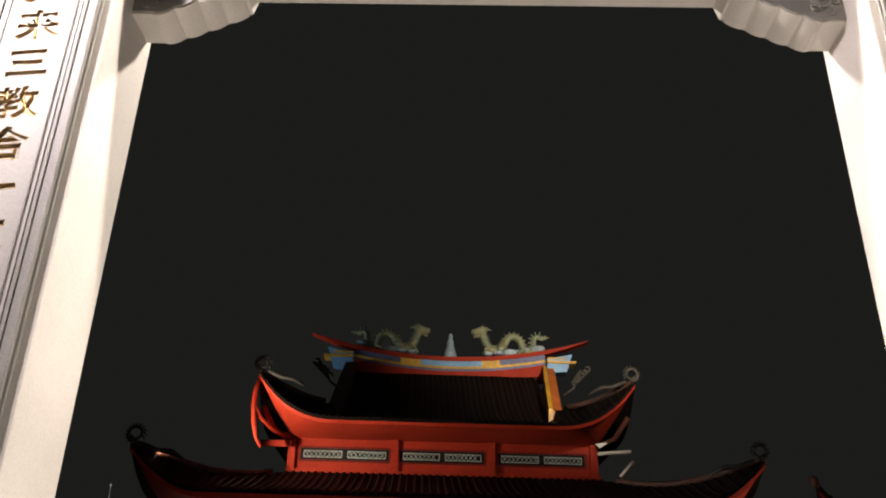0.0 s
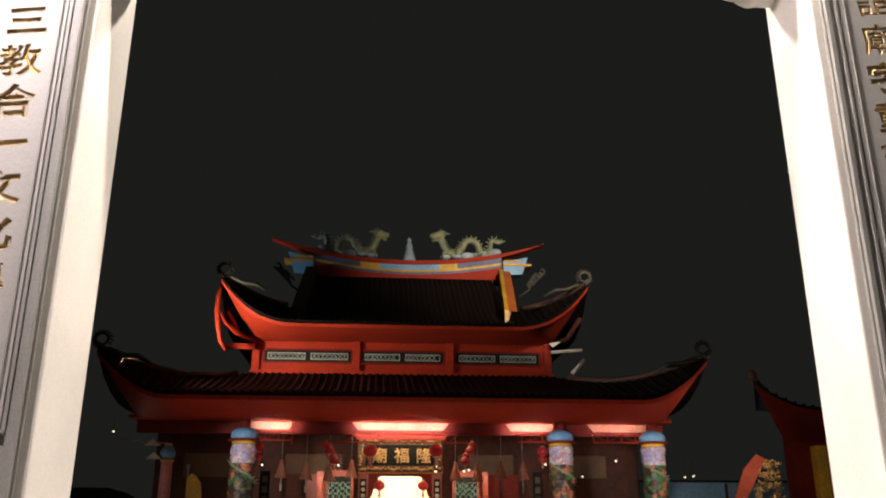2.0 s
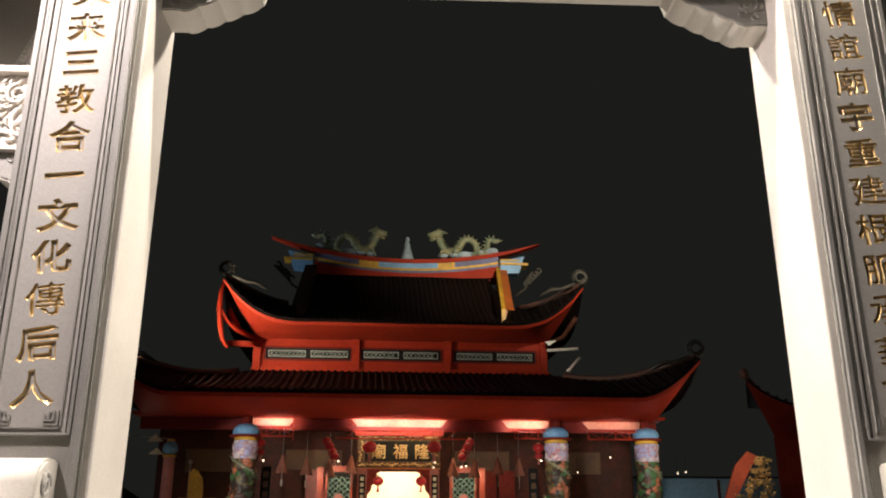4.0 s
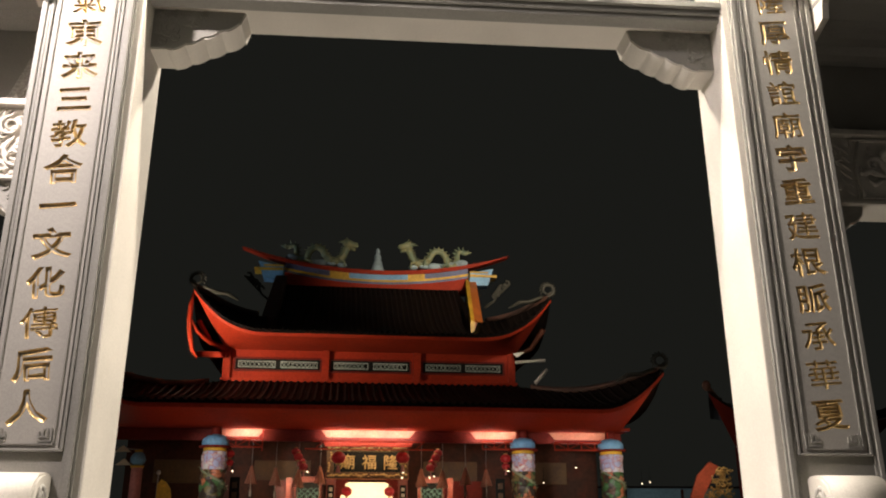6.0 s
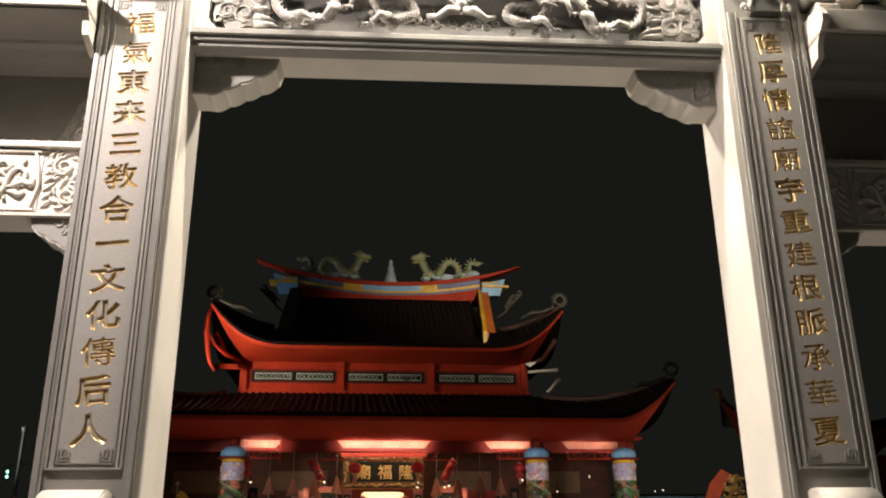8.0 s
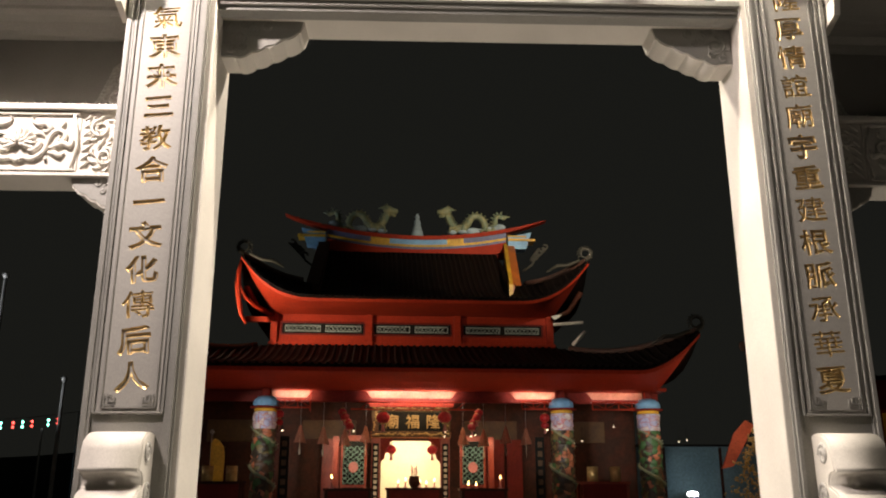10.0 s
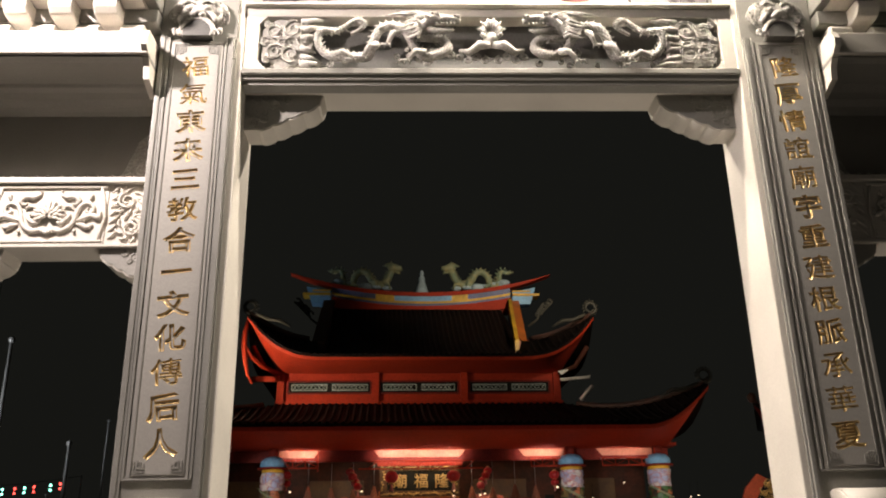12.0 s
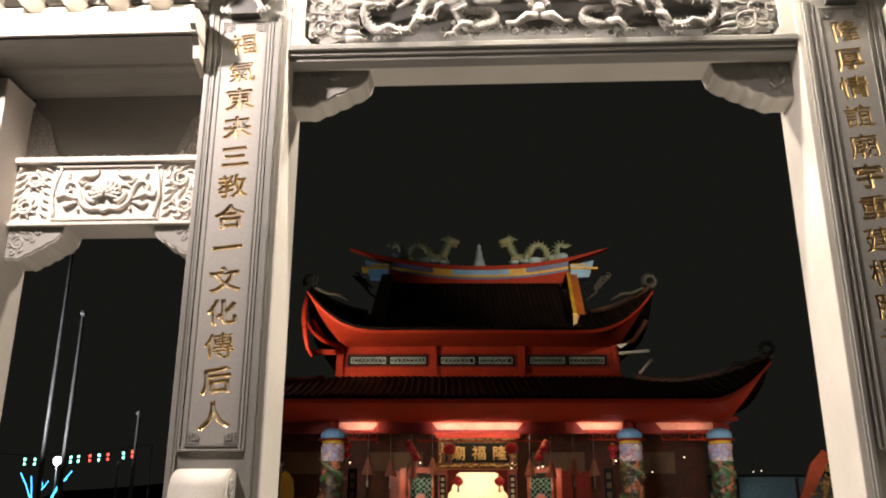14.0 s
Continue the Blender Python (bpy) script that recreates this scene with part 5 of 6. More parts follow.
def column(u, v=0.0, r=0.335):
    bm = bmesh.new()
    lathe(bm, [(r * 1.25, 0.76), (r * 1.25, 0.95), (r, 1.05), (r, 4.3)], 24, (u, v, 0))
    c = part("column", bm, M["ridge_brown"], HALL, "painted column wound with a relief dragon")
    bm = bmesh.new()
    lathe(bm, [(r * 1.02, 4.28), (r * 1.08, 4.30), (r * 1.08, 4.36), (r * 1.0, 4.38)], 24, (u, v, 0))
    part("collar", bm, M["yellow"], c, "yellow collar")
    bm = bmesh.new()
    lathe(bm, [(0.1, 4.44), (0.36, 4.44), (0.41, 4.5), (0.41, 4.58), (0.36, 4.68), (0.25, 4.76), (0.12, 4.8), (0.05, 4.81)], 24, (u, v, 0))
    for k in range(12):
        a = 2 * math.pi * k / 12
        tube(bm, [(u + 0.415 * math.cos(a), v + 0.415 * math.sin(a), 4.5), (u + 0.39 * math.cos(a), v + 0.39 * math.sin(a), 4.64), (u + 0.25 * math.cos(a), v + 0.25 * math.sin(a), 4.765)], 0.012, 4)
    part("lotus_cap", bm, M["blue"], c, "sky-blue lotus bud capital")
    bm = bmesh.new()
    lathe(bm, [(0.5, 4.385), (0.5, 4.44), (0.3, 4.445)], 24, (u, v, 0))
    part("cap_plate", bm, M["deep_red"], c)
    bm = bmesh.new()
    lathe(bm, [(0.16, 4.8), (0.16, 5.04), (0.1, 5.05)], 12, (u, v, 0))
    part("cap_post", bm, M["deep_red"], c)
    # carved and painted relief: clouds above, leaves and flowers below
    def on(a, z, off=0.0):
        return (u + (r + off) * math.cos(a), v + (r + off) * math.sin(a), z)

    def relief(name, mat, z0, z1, step, size, height, label):
        bm = bmesh.new()
        n, rows = 44, int((z1 - z0) / step)
        rings = []
        for i in range(rows + 1):
            z = z0 + (z1 - z0) * i / rows
            ring = []
            for k in range(n):
                a = 2 * math.pi * k / n
                p = Vector((math.cos(a) * r, math.sin(a) * r, z)) / size + Vector((u * 3.1, 0, 0))
                q = p + Vector((noise.noise(p * 0.7), noise.noise(p * 0.7 + Vector((5, 0, 0))), noise.noise(p * 0.7 + Vector((0, 9, 0))))) * 0.6
                d = noise.voronoi(q)[0]
                ring.append(bm.verts.new(on(a, z, 0.008 + height * max(0.0, min(1.0, 2.2 * (d[1] - d[0]))))))
            rings.append(ring)
        for a, b in zip(rings, rings[1:]):
            for k in range(n):
                bm.faces.new((a[k], a[(k + 1) % n], b[(k + 1) % n], b[k])).smooth = True
        part(name, bm, M[mat], c, label)
    relief("leaf_relief", "leaf_paint", 1.06, 3.72, 0.03, 0.2, 0.055, "green, brown and salmon painted relief")
    relief("cloud_relief", "cloud_paint", 3.72, 4.27, 0.025, 0.19, 0.05, "lilac-white painted relief clouds with red lines")
    bm = bmesh.new()
    path = [on(radians(200 + 360 * 1.9 * k / 60), 3.75 - 2.4 * k / 60, 0.04 + 0.02 * math.sin(k * 0.9)) for k in range(61)]
    tube(bm, path, [0.034 + 0.02 * math.sin(k * 0.05) for k in range(61)], 7)
    for k in range(0, 60, 2):
        p = Vector(path[k])
        q = p + Vector((p.x - u, p.y - v, 0)).normalized() * 0.1 + Vector((0, 0, 0.06))
        tube(bm, [p, q], [0.025, 0.008], 4)
    part("dragon_relief", bm, M["olive"], c, "green-gold relief dragon")
    return c


for u in (-4.97, 4.85, 7.82):
    column(u)


# ---------------------------------------------------------------- things in the porch
def at_temple(u, v, z, rz=0.0):
    return TEMPLE @ pose(u, v, z, 0, 0, rz)


def signboard():
    t = thing("temple_signboard", at_temple(-0.15, 1.35, 4.1), "black temple name board with gilt frame and gold characters", "signboard")
    bm = bmesh.new()
    box(bm, -1.3, 1.3, 0, 0.08, -0.5, 0.5, 0.01)
    part("board", bm, M["black"], t)
    bm = bmesh.new()
    for q in ((-1.36, 1.36, 0.33, 0.53), (-1.36, 1.36, -0.53, -0.33), (-1.36, -1.12, -0.33, 0.33), (1.12, 1.36, -0.33, 0.33)):
        box(bm, q[0], q[1], -0.05, 0.04, q[2], q[3], 0.015)
    part("frame", bm, M["ochre"], t, "ochre carved frame")
    bm = bmesh.new()
    rnd = random.Random(6)
    for k in range(64):
        x = -1.28 + 2.56 * (k % 32) / 31
        z = (0.43 if k < 32 else -0.43) + rnd.uniform(-0.04, 0.04)
        ball(bm, (x, -0.06, z), rnd.uniform(0.03, 0.055), 0.03, rnd.uniform(0.02, 0.045), 8, 5)
    for k in range(16):
        ball(bm, ((-1.24 if k < 8 else 1.24) + rnd.uniform(-0.05, 0.05), -0.06, -0.3 + 0.6 * (k % 8) / 7), 0.04, 0.03, 0.03, 8, 5)
    part("gilt_carving", bm, M["gold"], t, "gilt leaf carving")["kind"] = "stuff"
    for x, ch in ((-0.66, "廟"), (0.06, "福"), (0.76, "隆")):
        part("character", glyph(ch, 0.5, 0.012, 0.006, 0.006), M["gold"], t, "gold character", m=pose(x, -0.01, 0, 90, 0, 0))


signboard()


def lantern(r=0.2):
    t = thing("red_lantern", at_temple(0, 0, 0), "round red silk lantern with gold tassel hanging in the porch", "lantern", "red lanterns")
    bm = bmesh.new()
    prof = []
    for k in range(11):
        a = math.pi * (0.08 + 0.84 * k / 10)
        prof.append((r * math.sin(a), -r * 0.86 * math.cos(a)))
    lathe(bm, prof, 16)
    for k in range(16):
        a = 2 * math.pi * k / 16
        tube(bm, [((r + 0.003) * math.sin(math.pi * q / 8) * math.cos(a), (r + 0.003) * math.sin(math.pi * q / 8) * math.sin(a), -r * 0.86 * math.cos(math.pi * q / 8)) for q in range(1, 8)], 0.005, 4)
    part("shade", bm, M["lantern"], t)
    for z in (-1, 1):
        bm = bmesh.new()
        lathe(bm, [(r * 0.38, z * r * 0.82), (r * 0.38, z * r * 1.02)], 12)
        part("rim", bm, M["gold"], t, "gold rim")
    bm = bmesh.new()
    tube(bm, [(0, 0, r), (0, 0, r + 0.35)], 0.008, 4)
    part("cord", bm, M["deep_red"], t)
    bm = bmesh.new()
    lathe(bm, [(0.02, -r * 1.0), (0.05, -r * 1.25), (0.035, -r * 1.4), (0.07, -r * 2.1)], 8)
    part("tassel", bm, M["rose"], t, "faded red tassel")
    return t


first = lantern()
spots = [(-0.78, 3.4, 3.25, 0.9), (0.72, 3.4, 3.25, 0.9), (-1.12, 0.45, 4.16, 1.1), (0.95, 0.45, 4.18, 1.1), (-4.6, 0.75, 4.28, 0.75), (-4.58, 0.75, 4.0, 0.6), (4.42, 0.75, 4.2, 0.85), (4.42, 0.75, 3.95, 0.65)]
for base, s in ((-2.4, 1), (2.05, -1)):
    for k in range(4):
        spots.append((base + s * (0.09 * k - 0.1), 0.75 - 0.12 * (k % 2), 4.36 - 0.16 * k, 0.7))
for i, (u, v, z, k) in enumerate(spots):
    m = at_temple(u, v, z, 20 * i)
    if i == 0:
        first.matrix_world = m
        first.scale = (k, k, k)
    else:
        o = copy_thing(first, m)
        o.scale = (k, k, k)


def incense_coil():
    t = thing("incense_coil", at_temple(0, 0, 0), "pink cone-shaped incense coil hanging from the porch ceiling", "incense coil", "incense coils")
    bm = bmesh.new()
    turns, n = 9, 150
    tube(bm, [((0.02 + 0.17 * k / n) * math.cos(2 * math.pi * turns * k / n), (0.02 + 0.17 * k / n) * math.sin(2 * math.pi * turns * k / n), -0.56 * k / n) for k in range(n + 1)], 0.022, 5)
    part("coil", bm, M["incense"], t)
    bm = bmesh.new()
    tube(bm, [(0, 0, 0), (0, 0, 1.05)], 0.006, 4)
    part("wire", bm, M["steel"], t)
    bm = bmesh.new()
    tube(bm, [(0, 0, -0.3), (0, 0, -0.75)], 0.01, 4)
    box(bm, -0.03, 0.03, -0.004, 0.004, -0.95, -0.75)
    part("wish_tag", bm, M["cream"], t, "paper wish tag")
    return t


coil = incense_coil()
for i, (u, v) in enumerate(((-3.9, 1.0), (-3.13, 1.0), (-2.4, 1.0), (-1.7, 1.0), (1.62, 1.0), (2.33, 1.0), (3.1, 1.0), (3.8, 1.0))):
    m = at_temple(u, v, 3.92 - 0.05 * (i % 3), 37 * i)
    if i == 0:
        coil.matrix_world = m
    else:
        copy_thing(coil, m)


def bars(bm, x, y, z0, z1, n, w):
    """Unreadable vertical writing as plain bars."""
    for k in range(n):
        z = z0 + (z1 - z0) * (k + 0.5) / n
        box(bm, x - w, x + w, y - 0.012, y, z - 0.3 * (z1 - z0) / n, z + 0.3 * (z1 - z0) / n)


def doors():
    # central doorway: posts with writing, lintel, folded curtain
    t = thing("temple_doorway", at_temple(-0.05, 4.1, 0.75), "red lacquered temple doorway with couplet boards, open to the lit hall", "doorway")
    for s in (-1, 1):
        bm = bmesh.new()
        box(bm, s * 1.3 - 0.17, s * 1.3 + 0.17, -0.1, 0.12, 0, 3.1, 0.015)
        p = part("door_post", bm, M["door_red"], t)
        bm = bmesh.new()
        box(bm, s * 1.3 - 0.11, s * 1.3 + 0.11, -0.14, -0.1, 0.6, 2.75, 0.008)
        part("couplet_board", bm, M["black"], p, "black couplet board")
        bm = bmesh.new()
        bars(bm, s * 1.3, -0.14, 0.65, 2.7, 10, 0.06)
        part("writing_bar", bm, M["cream"], p)
        bm = bmesh.new()
        # draped door curtain
        prism(bm, [(s * 1.15, 2.95), (s * 0.66, 2.95), (s * 0.68, 2.84), (s * 0.78, 2.8), (s * 0.76, 2.6), (s * 0.84, 2.42), (s * 0.93, 2.4), (s * 0.98, 2.2), (s * 1.08, 2.1), (s * 1.14, 2.0)], -0.03, 0.02)
        part("curtain", bm, M["deep_red"], t, "tied-back dark red curtain")
    bm = bmesh.new()
    box(bm, -1.5, 1.5, -0.12, 0.12, 2.95, 3.2, 0.015)
    part("lintel", bm, M["orange"], t)
    # lattice leaves beside it
    for s in (-1, 1):
        d = thing("lattice_screen", at_temple(s * 2.12, 2.5, 0.75), "turquoise carved lattice screen with an orange medallion", "screen", "lattice screens")
        bm = bmesh.new()
        box(bm, -0.4, 0.4, 0, 0.05, 0.1, 2.75, 0.006)
        part("panel", bm, M["black"], d)
        bm = bmesh.new()
        for q in ((-0.46, -0.38), (0.38, 0.46)):
            box(bm, q[0], q[1], -0.03, 0.08, 0, 2.95, 0.008)
        box(bm, -0.46, 0.46, -0.03, 0.08, 2.75, 2.95, 0.008)
        box(bm, -0.38, 0.38, -0.03, 0.02, 1.15, 1.25, 0.004)
        part("frame", bm, M["door_red"], d)
        bm = bmesh.new()
        for i in range(4):
            for j in range(7):
                x, z = -0.3 + 0.2 * i, 1.36 + 0.185 * j
                tube(bm, arc(x, z, 0.085, 0, 360, 10, -0.01), 0.011, 4)
                tube(bm, arc(x, z, 0.1, 60 + 90 * ((i + j) % 4), 250 + 90 * ((i + j) % 4), 8, -0.012, 0.35), 0.014, 4)
        part("lattice", bm, M["turquoise"], d, "turquoise lattice")
        bm = bmesh.new()
        prism(bm, [(0.17 * math.cos(k * math.pi / 8), 1.85 + 0.19 * math.sin(k * math.pi / 8)) for k in range(16)], -0.035, -0.005)
        part("medallion", bm, M["rose"], d, "orange-red medallion")
    # tall red and dark door leaves, scroll boards
    for u, v, w, mat, lab in ((-3.0, 3.9, 0.32, "door_red", "red lacquered door leaf"), (-3.75, 3.9, 0.3, "brown", "dark door leaf"), (3.1, 3.9, 0.36, "deep_red", "dark red door leaf"),
                              (3.85, 3.9, 0.3, "deep_red", "dark red door leaf"), (-2.75, 2.3, 0.1, "door_red", "narrow red post"), (2.75, 2.3, 0.1, "door_red", "narrow red post")):
        d = thing("door_leaf", at_temple(u, v, 0.75), lab + " in the porch", "door", "porch doors")
        bm = bmesh.new()
        box(bm, -w, w, 0, 0.06, 0, 2.9, 0.008)
        leaf = part("panel", bm, M[mat], d)
        bm = bmesh.new()
        box(bm, -w * 0.75, w * 0.75, -0.02, 0, 0.2, 1.0, 0.006)
        box(bm, -w * 0.75, w * 0.75, -0.02, 0, 1.2, 2.7, 0.006)
        part("raised_field", bm, M[mat], leaf)
    for u, v in ((-4.45, 1.42), (4.35, 1.42)):
        d = thing("couplet_board", at_temple(u, v, 1.2), "black hanging couplet board with gold writing", "board", "couplet boards")
        bm = bmesh.new()
        box(bm, -0.16, 0.16, 0, 0.05, 0, 2.4, 0.01)
        part("board", bm, M["black"], d)
        bm = bmesh.new()
        bars(bm, 0, 0, 0.1, 2.3, 7, 0.08)
        part("writing_bar", bm, M["ochre"], d)["kind"] = "stuff"


doors()


def altar(u, v, w, top, mat, lab):
    t = thing("altar_table", at_temple(u, v, 0.75), lab, "altar table")
    bm = bmesh.new()
    box(bm, -w, w, -0.35, 0.35, top - 0.08, top, 0.012)
    part("tabletop", bm, M[mat], t)
    bm = bmesh.new()
    box(bm, -w + 0.06, w - 0.06, -0.31, -0.29, 0.25, top - 0.08)
    part("front_cloth", bm, M["deep_red"], t)
    for sx in (-1, 1):
        for sy in (-1, 1):
            bm = bmesh.new()
            box(bm, sx * (w - 0.1) - 0.05, sx * (w - 0.1) + 0.05, sy * 0.27 - 0.05, sy * 0.27 + 0.05, 0, top - 0.08, 0.01)
            part("leg", bm, M[mat], t)
    return t


altar(0.0, 1.9, 1.0, 1.15, "brown", "dark wooden altar table before the hall door")
altar(-2.2, 0.2, 0.8, 1.12, "brown", "dark wooden offering table in the porch")
altar(2.2, 0.2, 0.8, 1.12, "brown", "dark wooden offering table in the porch")
altar(6.5, 1.4, 0.9, 1.35, "door_red", "red offering table beside the column")
altar(-6.6, 1.4, 0.9, 1.35, "brown", "dark wooden offering table beside the column")


def candle(u, v, z, h, mat="rose"):
    t = thing("candle", at_temple(u, v, z), "small red altar candle with a burning flame", "candle", "altar candles")
    bm = bmesh.new()
    lathe(bm, [(0.07, 0), (0.07, 0.02), (0.025, 0.04), (0.03, h)], 10)
    part("stick", bm, M[mat], t)
    bm = bmesh.new()
    lathe(bm, [(0.004, h), (0.025, h + 0.03), (0.016, h + 0.08), (0.002, h + 0.12)], 8)
    part("flame", bm, M["flame"], t)


for u, v, h in ((-0.55, 1.9, 0.15), (-0.3, 1.8, 0.22), (0.2, 1.85, 0.18), (0.42, 1.9, 0.12), (0.7, 1.85, 0.2)):
    candle(u, v, 1.9, h)
for u, h in ((2.75, 0.3), (-2.75, 0.3), (1.7, 0.1), (1.95, 0.08)):
    candle(u, 0.1, 1.87, h)


def urn(u, v, z, r, lab, mat):
    t = thing("incense_burner", at_temple(u, v, z), lab, "incense burner")
    bm = bmesh.new()
    lathe(bm, [(r * 0.6, 0), (r * 0.7, 0.04), (r * 0.95, 0.14), (r, 0.24), (r * 0.8, 0.34), (r * 0.95, 0.38), (r * 0.85, 0.38), (r * 0.7, 0.34)], 18)
    part("bowl", bm, M[mat], t)
    bm = bmesh.new()
    rnd = random.Random(1)
    for k in range(14):
        x, y = rnd.uniform(-0.5, 0.5) * r, rnd.uniform(-0.5, 0.5) * r
        tube(bm, [(x, y, 0.3), (x * 1.4, y * 1.2, 0.72 + rnd.uniform(-0.1, 0.1))], 0.006, 4)
    part("joss_stick", bm, M["rose"], t, "bundle of joss sticks")


urn(0.0, 1.75, 1.9, 0.2, "bronze incense burner with joss sticks on the altar", "brown")

# small wired bulbs in the porch
for u, v, z in ((-4.45, 0.5, 3.72), (0.98, 0.6, 3.72), (0.95, 0.6, 3.55), (4.45, 0.5, 3.78), (2.0, 0.6, 3.6), (1.85, 0.6, 3.56), (-2.1, 0.6, 3.72), (6.75, 0.5, 3.9), (-9.2, 1.0, 4.75), (6.0, 2.0, 3.5), (5.7, 2.0, 3.42), (9.9, 3.0, 3.55), (10.2, 3.0, 3.6)):
    t = thing("bulb", at_temple(u, v, z), "small glowing bulb hanging on a wire", "bulb", "porch bulbs")
    bm = bmesh.new()
    ball(bm, (0, 0, 0), 0.03 if abs(u) < 5 else 0.024)
    part("glass", bm, M["bulb"], t)
    bm = bmesh.new()
    lathe(bm, [(0.02, 0.03), (0.025, 0.09), (0.008, 0.12)], 8)
    tube(bm, [(0, 0, 0.1), (0, 0, 0.5)], 0.006, 4)
    part("socket", bm, M["black"], t)

# silver vases on the side table
for u in (6.15, 6.95, -6.95, -6.15):
    t = thing("glass_cylinder", at_temple(u, 1.35, 2.1), "golden cylinder vessel on the offering table", "glass")
    bm = bmesh.new()
    lathe(bm, [(0.16, 0), (0.19, 0.02), (0.19, 0.5), (0.175, 0.5), (0.17, 0.03)], 16)
    part("cylinder", bm, M["gold"], t)

# post with blue bud beside the temple, and a yellow banner
t = thing("lamp_post", at_temple(-7.92, 3.0, 0.75), "rose-red post with a sky-blue bud capital and lamp shades", "post")
bm = bmesh.new()
lathe(bm, [(0.22, 0), (0.22, 0.2), (0.2, 0.25), (0.19, 3.2), (0.2, 3.22)], 18)
part("shaft", bm, M["rose"], t)
bm = bmesh.new()
lathe(bm, [(0.2, 3.22), (0.23, 3.24), (0.23, 3.3), (0.15, 3.31)], 18)
part("collar", bm, M["yellow"], t)
bm = bmesh.new()
lathe(bm, [(0.1, 3.75), (0.14, 3.77), (0.12, 3.83)], 12)
part("collar", bm, M["yellow"], t)
bm = bmesh.new()
lathe(bm, [(0.12, 3.31), (0.24, 3.4), (0.26, 3.52), (0.2, 3.66), (0.1, 3.76)], 18)
part("bud", bm, M["blue"], t)
bm = bmesh.new()
tube(bm, [(0.05, -0.1, 3.82), (-1.7, -0.3, 3.95)], 0.02, 5)
part("arm", bm, M["steel"], t)
for x, z in ((-0.5, 3.8), (-0.42, 3.36)):
    bm = bmesh.new()
    prism(bm, [(x - 0.25, z - 0.05), (x + 0.25, z - 0.05), (x, z + 0.16)], -0.2, 0.0)
    part("shade", bm, M["cream"], t, "pale lamp shade")
t = thing("yellow_banner", at_temple(-6.95, 3.0, 0.75), "yellow cloth banner on a stand beside the porch", "banner")
bm = bmesh.new()
prism(bm, [(-0.25, 0.4), (0.22, 0.4), (0.25, 2.2), (0.2, 2.55), (0.02, 2.78), (-0.12, 2.85), (-0.25, 2.7)], -0.02, 0.03)
part("cloth", bm, M["yellow"], t)
bm = bmesh.new()
tube(bm, [(-0.25, 0.02, 0), (-0.25, 0.02, 3.0)], 0.025, 6)
ball(bm, (-0.25, 0.02, 3.08), 0.08)
part("pole", bm, M["steel"], t)


# ---------------------------------------------------------------- yard wall behind the temple's corner, with its lamp
def yard_house():
    h = thing("yard_house", pose(13.4, 36.5, 0), "low pale teal yard building with a dark tin roof", "outbuilding")
    bm = bmesh.new()
    box(bm, -3.8, 5.5, 0, 3.0, 0, 3.9)
    wall = part("wall", bm, M["teal_wall"], h, "pale teal plastered wall")
    for x in (-1.7, 1.1):
        bm = bmesh.new()
        box(bm, x - 0.06, x + 0.06, -0.08, 0.002, 0, 3.85, 0.01)
        part("post", bm, M["brown"], wall, "dark post")
    bm = bmesh.new()
    prism(bm, [(-0.5, 3.91), (1.5, 4.0), (3.4, 3.91), (3.4, 3.97), (1.5, 4.07), (-0.5, 3.97)], -4.2, 5.9, "x")
    part("roof", bm, M["tile"], h, "dark tin roof")
    t = thing("yard_lamp_fitting", pose(12.7, 35.6, 0), "white floodlight on a low post in the yard", "floodlight")
    bm = bmesh.new()
    tube(bm, [(0, 0, 0), (0, 0, 1.5)], 0.04, 8)
    part("post", bm, M["steel"], t)
    bm = bmesh.new()
    box(bm, -0.3, 0.3, -0.06, 0.1, 1.5, 1.78, 0.03)
    part("housing", bm, M["steel"], t)
    bm = bmesh.new()
    ball(bm, (0, -0.07, 1.66), 0.26, 0.03, 0.1, 14, 8)
    part("lens", bm, M["lamp_white"], t)


yard_house()


